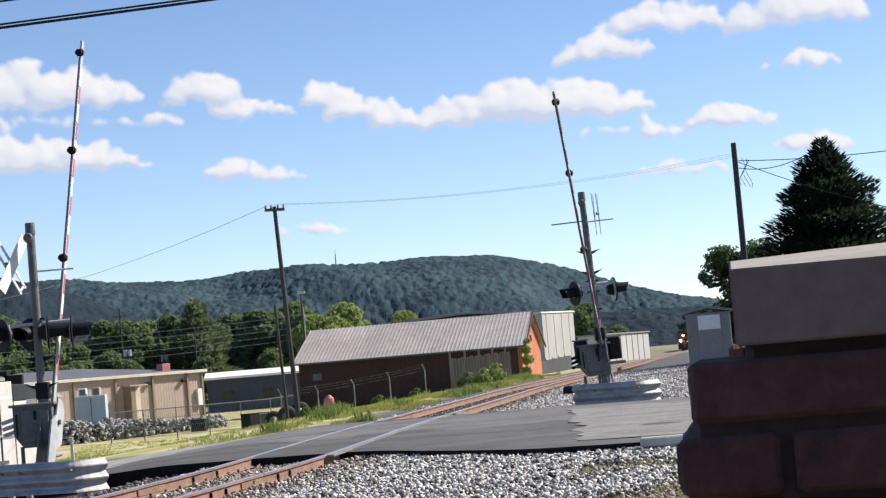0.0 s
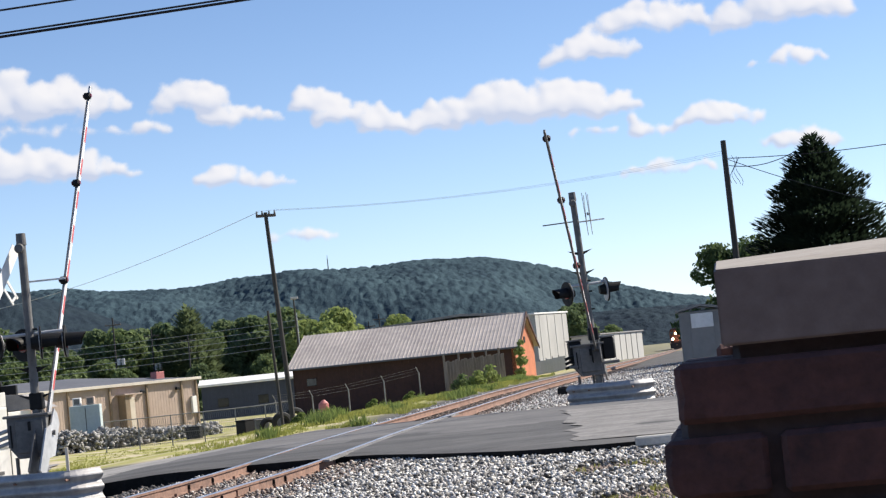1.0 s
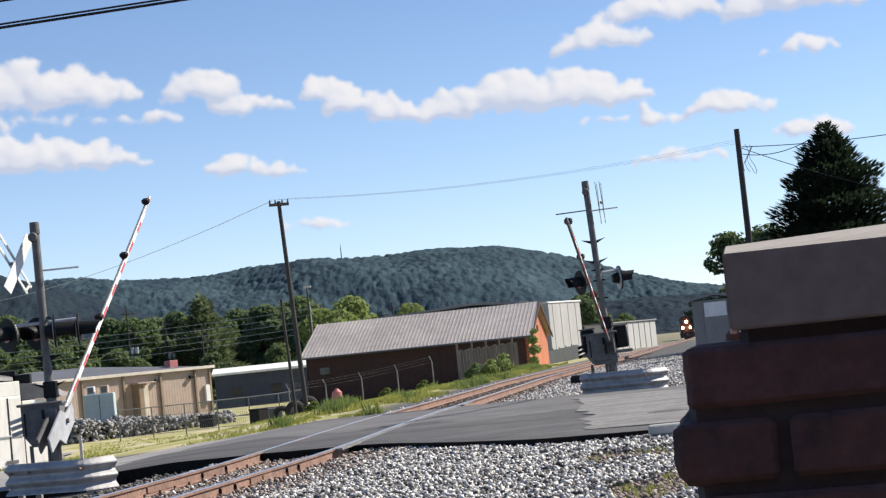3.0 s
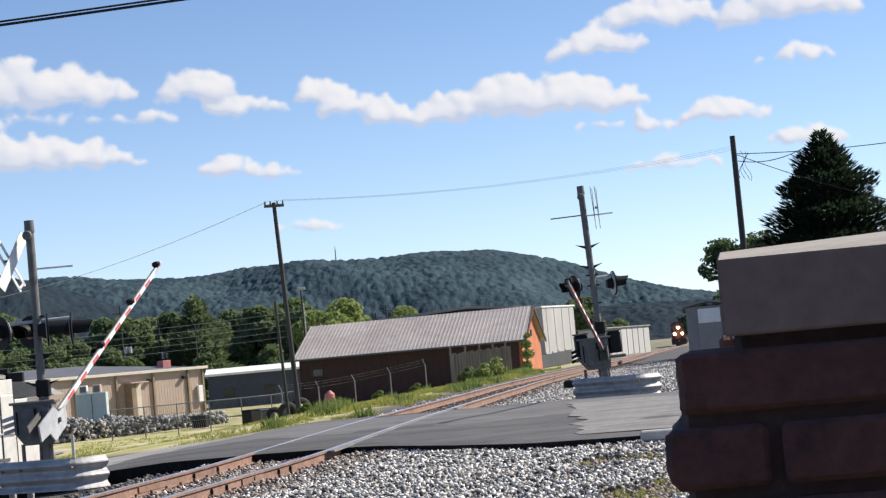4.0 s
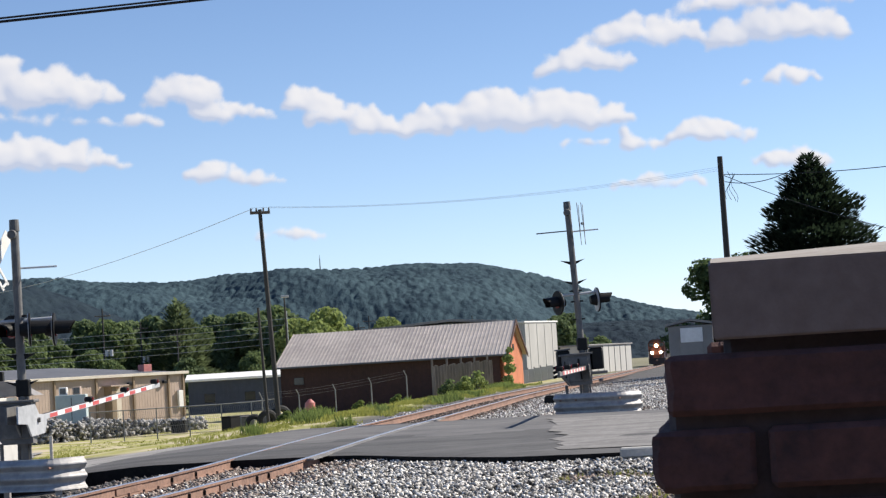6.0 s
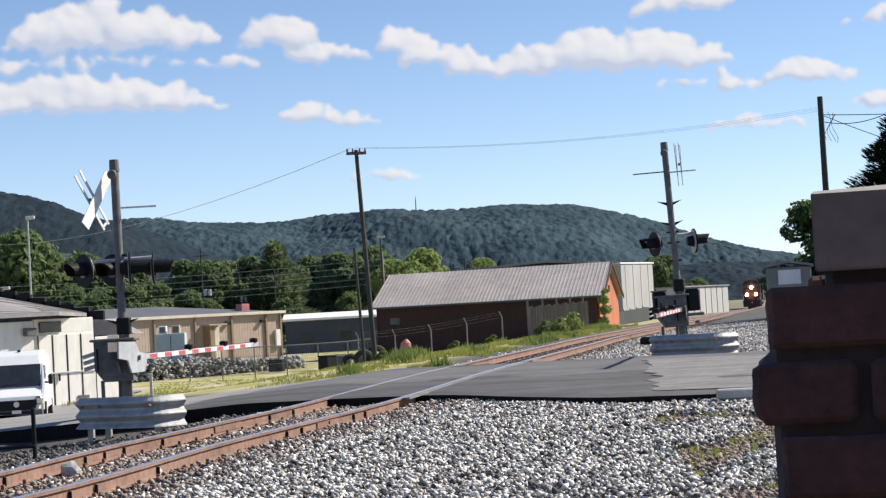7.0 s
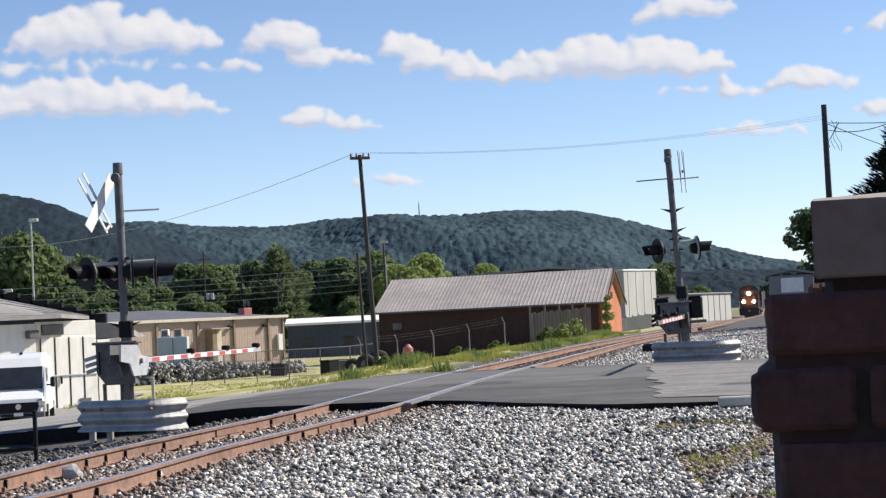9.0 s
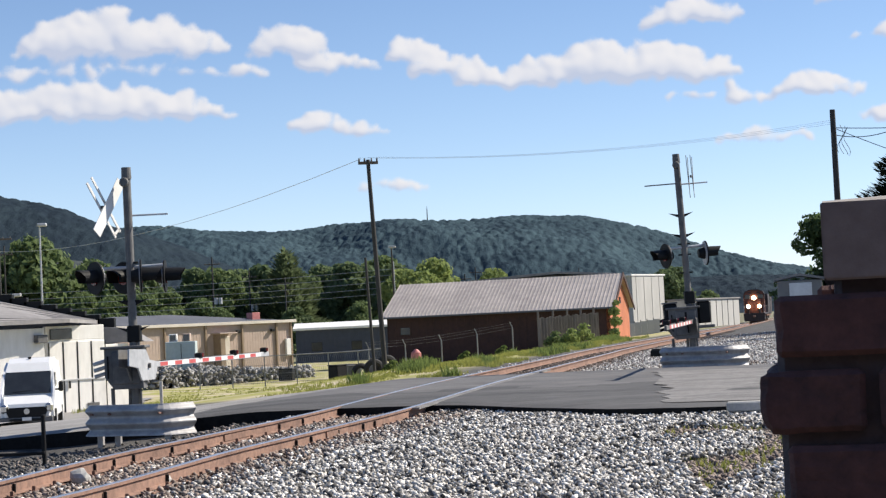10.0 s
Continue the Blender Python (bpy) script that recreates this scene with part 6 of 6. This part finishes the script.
# ---- clouds ----
def clouds():
    """A far sheet of fair-weather cumulus, heaped from round billows over level bases; degrees to the right and up."""
    rng = random.Random(14)
    # across from, to; base; crown height at three places along it; thickness of the cloud
    heaps = (
        (-13.0, -6.1, 8.85, 0.8, 1.65, 0.6, 0.95), (-13.5, -6.4, 8.25, 0.5, 0.6, 0.35, 0.5), (-15.0, -6.0, 6.85, 0.9, 1.35, 0.6, 0.95), (-6.2, -4.9, 8.15, 0.35, 0.6, 0.2, 0.7),
        (-5.6, -3.0, 8.75, 0.5, 1.15, 0.6, 0.9), (-4.2, -1.3, 8.25, 0.9, 0.65, 0.25, 0.85), (-4.3, -2.4, 6.35, 0.45, 0.75, 0.3, 0.85), (-2.7, -1.2, 6.2, 0.3, 0.55, 0.25, 0.75),
        (-1.1, 0.8, 8.55, 0.95, 0.75, 0.4, 0.9), (-0.4, 2.2, 8.0, 0.9, 0.75, 0.5, 0.95), (0.9, 4.2, 7.5, 0.8, 0.75, 0.6, 1.0), (2.4, 10.4, 7.4, 0.7, 1.5, 0.5, 0.95))
    high = (
        (7.9, 9.4, 6.75, 0.2, 0.4, 0.2, 0.5), (9.7, 11.4, 6.5, 0.9, 0.5, 0.3, 0.7), (11.2, 14.0, 6.65, 0.5, 0.85, 0.35, 0.9), (9.4, 12.3, 5.3, 0.3, 0.5, 0.15, 0.65), (-2.2, 0.0, 4.4, 0.25, 0.45, 0.15, 0.55),
        (13.8, 16.3, 5.6, 0.4, 0.85, 0.3, 0.8), (7.0, 10.4, 9.15, 0.4, 1.0, 0.35, 0.75), (8.3, 12.7, 9.85, 0.35, 1.1, 0.5, 0.7), (11.5, 17.5, 10.7, 0.5, 1.1, 0.7, 0.6), (12.7, 17.2, 9.5, 0.8, 1.4, 0.8, 0.85), (13.7, 16.3, 8.25, 0.25, 0.7, 0.25, 0.75))
    du, dv = 0.07, 0.07
    us, vs_ = np.arange(-24, 24.01, du), np.arange(1, 18.01, dv)
    U, V = np.meshgrid(us, vs_)
    wx = np.array([[noise.noise((u * 1.1, v * 1.1, 3.0)) + 0.6 * noise.noise((u * 3.1, v * 3.1, 9.0)) + 0.35 * noise.noise((u * 7.3, v * 7.3, 5.0)) for u in us] for v in vs_])
    wy = np.array([[noise.noise((u * 1.3, v * 1.3, 31.0)) + 0.6 * noise.noise((u * 3.7, v * 3.7, 17.0)) + 0.35 * noise.noise((u * 7.9, v * 7.9, 27.0)) for u in us] for v in vs_])
    P, Q = U + 0.26 * wx, V + 0.20 * wy
    height = np.zeros_like(U)
    thick = np.zeros_like(U)
    for x0, x1, base, h0, h1, h2, dense in heaps + high:
        span = x1 - x0
        count = int(16 + 17 * span)
        for _ in range(count):
            f = rng.random()
            crown = (1 - f) * (1 - 2 * f) * h0 + 4 * f * (1 - f) * h1 + f * (2 * f - 1) * h2
            crown = max(crown, 0.12) * min(1.0, 9 * f + 0.4, 9 * (1 - f) + 0.4)
            lift = rng.random() ** 0.8
            r = max(0.09, crown * rng.uniform(0.12, 0.36) * (1.2 - 0.5 * lift))
            cx, cz = x0 + span * f, base + r * 0.55 + (crown - r * 1.4) * lift
            i0, i1 = np.searchsorted(us, (cx - 1.9 * r - 0.5, cx + 1.9 * r + 0.5))
            j0, j1 = np.searchsorted(vs_, (cz - 1.3 * r - 0.5, cz + 1.3 * r + 0.5))
            p, q = (P[j0:j1, i0:i1] - cx) / (r * 1.25), (Q[j0:j1, i0:i1] - cz) / r
            q = np.where(q < 0, q * 1.25, q)
            d2 = p * p + q * q
            height[j0:j1, i0:i1] = np.maximum(height[j0:j1, i0:i1], r * np.sqrt(np.maximum(0, 1 - d2)) + 0.25 * crown * (d2 < 1))
            thick[j0:j1, i0:i1] = 1 - (1 - thick[j0:j1, i0:i1]) * (1 - dense * np.clip(1.25 - d2, 0, 1) * 0.75)

    def blur(a, n):
        for _ in range(n):
            a = (a + np.roll(a, 1, 0) + np.roll(a, -1, 0) + np.roll(a, 1, 1) + np.roll(a, -1, 1)) / 5
        return a

    height = blur(height, 2)
    gv, gu = np.gradient(height, dv, du)
    # sunlit sides and shade are computed here and painted into the sheet's glow
    lit = (0.55 - 0.45 * gv - 0.30 * gu) / np.sqrt(1 + gv * gv + gu * gu)
    # deep cloud above a spot darkens the underside painted there
    above = np.zeros_like(thick)
    for k in range(1, 14):
        above += np.vstack([thick[k:], np.zeros((k, len(us)))]) * dv
    lit = blur(lit, 1) - 0.42 * np.clip(blur(above, 8) - 0.42, 0, 1) + 0.13
    thick = blur(thick, 2)
    nv, nu = U.shape
    cu, cv = np.radians(U), np.radians(V)
    co = np.stack([4500 * np.sin(cu) * np.cos(cv), 4500 * np.cos(cu) * np.cos(cv), 4500 * np.sin(cv)], -1).reshape(-1, 3)
    k = (np.arange(nv - 1)[:, None] * nu + np.arange(nu - 1)[None]).reshape(-1)
    quads = np.stack([k, k + 1, k + nu + 1, k + nu], 1)
    keep = thick.reshape(-1)[quads].max(1) > 0.002
    m = bpy.data.materials.new("cloud_sheet")
    m.use_nodes = True
    n, l = m.node_tree.nodes, m.node_tree.links
    n.remove(n["Principled BSDF"])
    at, al, tc, nz = n.new("ShaderNodeAttribute"), n.new("ShaderNodeAttribute"), n.new("ShaderNodeTexCoord"), n.new("ShaderNodeTexNoise")
    at.attribute_name, al.attribute_name = "thickness", "painted_light"
    nz.inputs["Scale"].default_value, nz.inputs["Detail"].default_value, nz.inputs["Roughness"].default_value = 0.030, 6, 0.62
    l.new(tc.outputs["Object"], nz.inputs["Vector"])
    wisp = n.new("ShaderNodeMath")
    wisp.operation = "MULTIPLY_ADD"
    wisp.inputs[1].default_value = 0.95
    l.new(nz.outputs[0], wisp.inputs[0])
    l.new(at.outputs["Fac"], wisp.inputs[2])
    mr = n.new("ShaderNodeMapRange")
    mr.interpolation_type = "SMOOTHSTEP"
    mr.inputs[1].default_value, mr.inputs[2].default_value, mr.inputs[4].default_value = 0.62, 1.42, 0.94
    l.new(wisp.outputs[0], mr.inputs[0])
    tone = n.new("ShaderNodeMapRange")
    tone.inputs[1].default_value, tone.inputs[2].default_value = 0.22, 0.86
    l.new(al.outputs["Fac"], tone.inputs[0])
    mix = n.new("ShaderNodeMix")
    mix.data_type = "RGBA"
    l.new(tone.outputs[0], mix.inputs[0])
    mix.inputs[6].default_value, mix.inputs[7].default_value = (0.37, 0.405, 0.50, 1), (0.59, 0.577, 0.585, 1)
    em, tr, ms = n.new("ShaderNodeEmission"), n.new("ShaderNodeBsdfTransparent"), n.new("ShaderNodeMixShader")
    l.new(mix.outputs[2], em.inputs[0])
    l.new(mr.outputs[0], ms.inputs[0])
    l.new(tr.outputs[0], ms.inputs[1])
    l.new(em.outputs[0], ms.inputs[2])
    l.new(ms.outputs[0], n["Material Output"].inputs[0])
    me = bpy.data.meshes.new("backdrop")
    me.from_pydata(co.tolist(), [], quads[keep].tolist())
    me.materials.append(m)
    for name, values in (("thickness", thick), ("painted_light", lit)):
        me.attributes.new(name, "FLOAT", "POINT").data.foreach_set("value", values.reshape(-1).astype(np.float32))
    return tagged(new("backdrop", me), "white fair-weather cumulus clouds in a blue sky", "clouds", kind="structure")


cloud_sheet = clouds()

# unseen wall added behind the eye, so less sky light reaches the pillar
tagged(part("wall_south", box((0, -1.6, 1.4), (14, 0.3, 3.6), 0.02), M["brick"]), "unseen brick wall added to keep light off the pillar", "wall", kind="structure")


# ---- what moves ----
def on_track(y, lift=0.0):
    x = track_x(y)
    dx = (track_x(y + 6) - track_x(y - 2)) / 8.0
    return pose(x, y, rail_z(y) + lift, 0, 0, -math.degrees(math.atan(dx)))


def motions():
    walk(left_arm, [(t, arm_pose(Vector(LEFT_PIVOT), LEFT_AZ, a)) for t, a in ((0, 24.0), (0.5, 27.7), (1, 32.6), (1.5, 39.0), (2, 44.6), (2.5, 50.3), (2.7, 52.7), (3.9, 66.6), (4.3, 70.8), (4.5, 73.2), (5, 78.6), (5.2, 80.7), (6.4, 88.4), (6.8, 89.6), (7.5, 90.0), (10, 90.0))])
    walk(right_arm, [(t, arm_pose(Vector(RIGHT_PIVOT), RIGHT_AZ, a)) for t, a in ((0, 41.4), (0.5, 46.0), (1, 50.8), (1.5, 55.7), (2, 60.3), (2.5, 65.0), (2.7, 66.8), (3.9, 77.5), (4.5, 83.5), (5.2, 87.8), (6.2, 90.0), (7.5, 90.0), (10, 90.0))])
    walk(engine, [(t, on_track(424 - 16.7 * t)) for t in (0, 2, 4, 6, 8, 10)])
    for k, w in enumerate(wagons):
        walk(w, [(t, on_track(444.8 + 16.2 * k - 16.7 * t)) for t in (0, 2, 4, 6, 8, 10)])
    walk(cloud_sheet, [(0, pose(0, 0, 0, 0, 0, -0.25)), (10, pose(0, 0, 0, 0, 0, 0.12))])


motions()
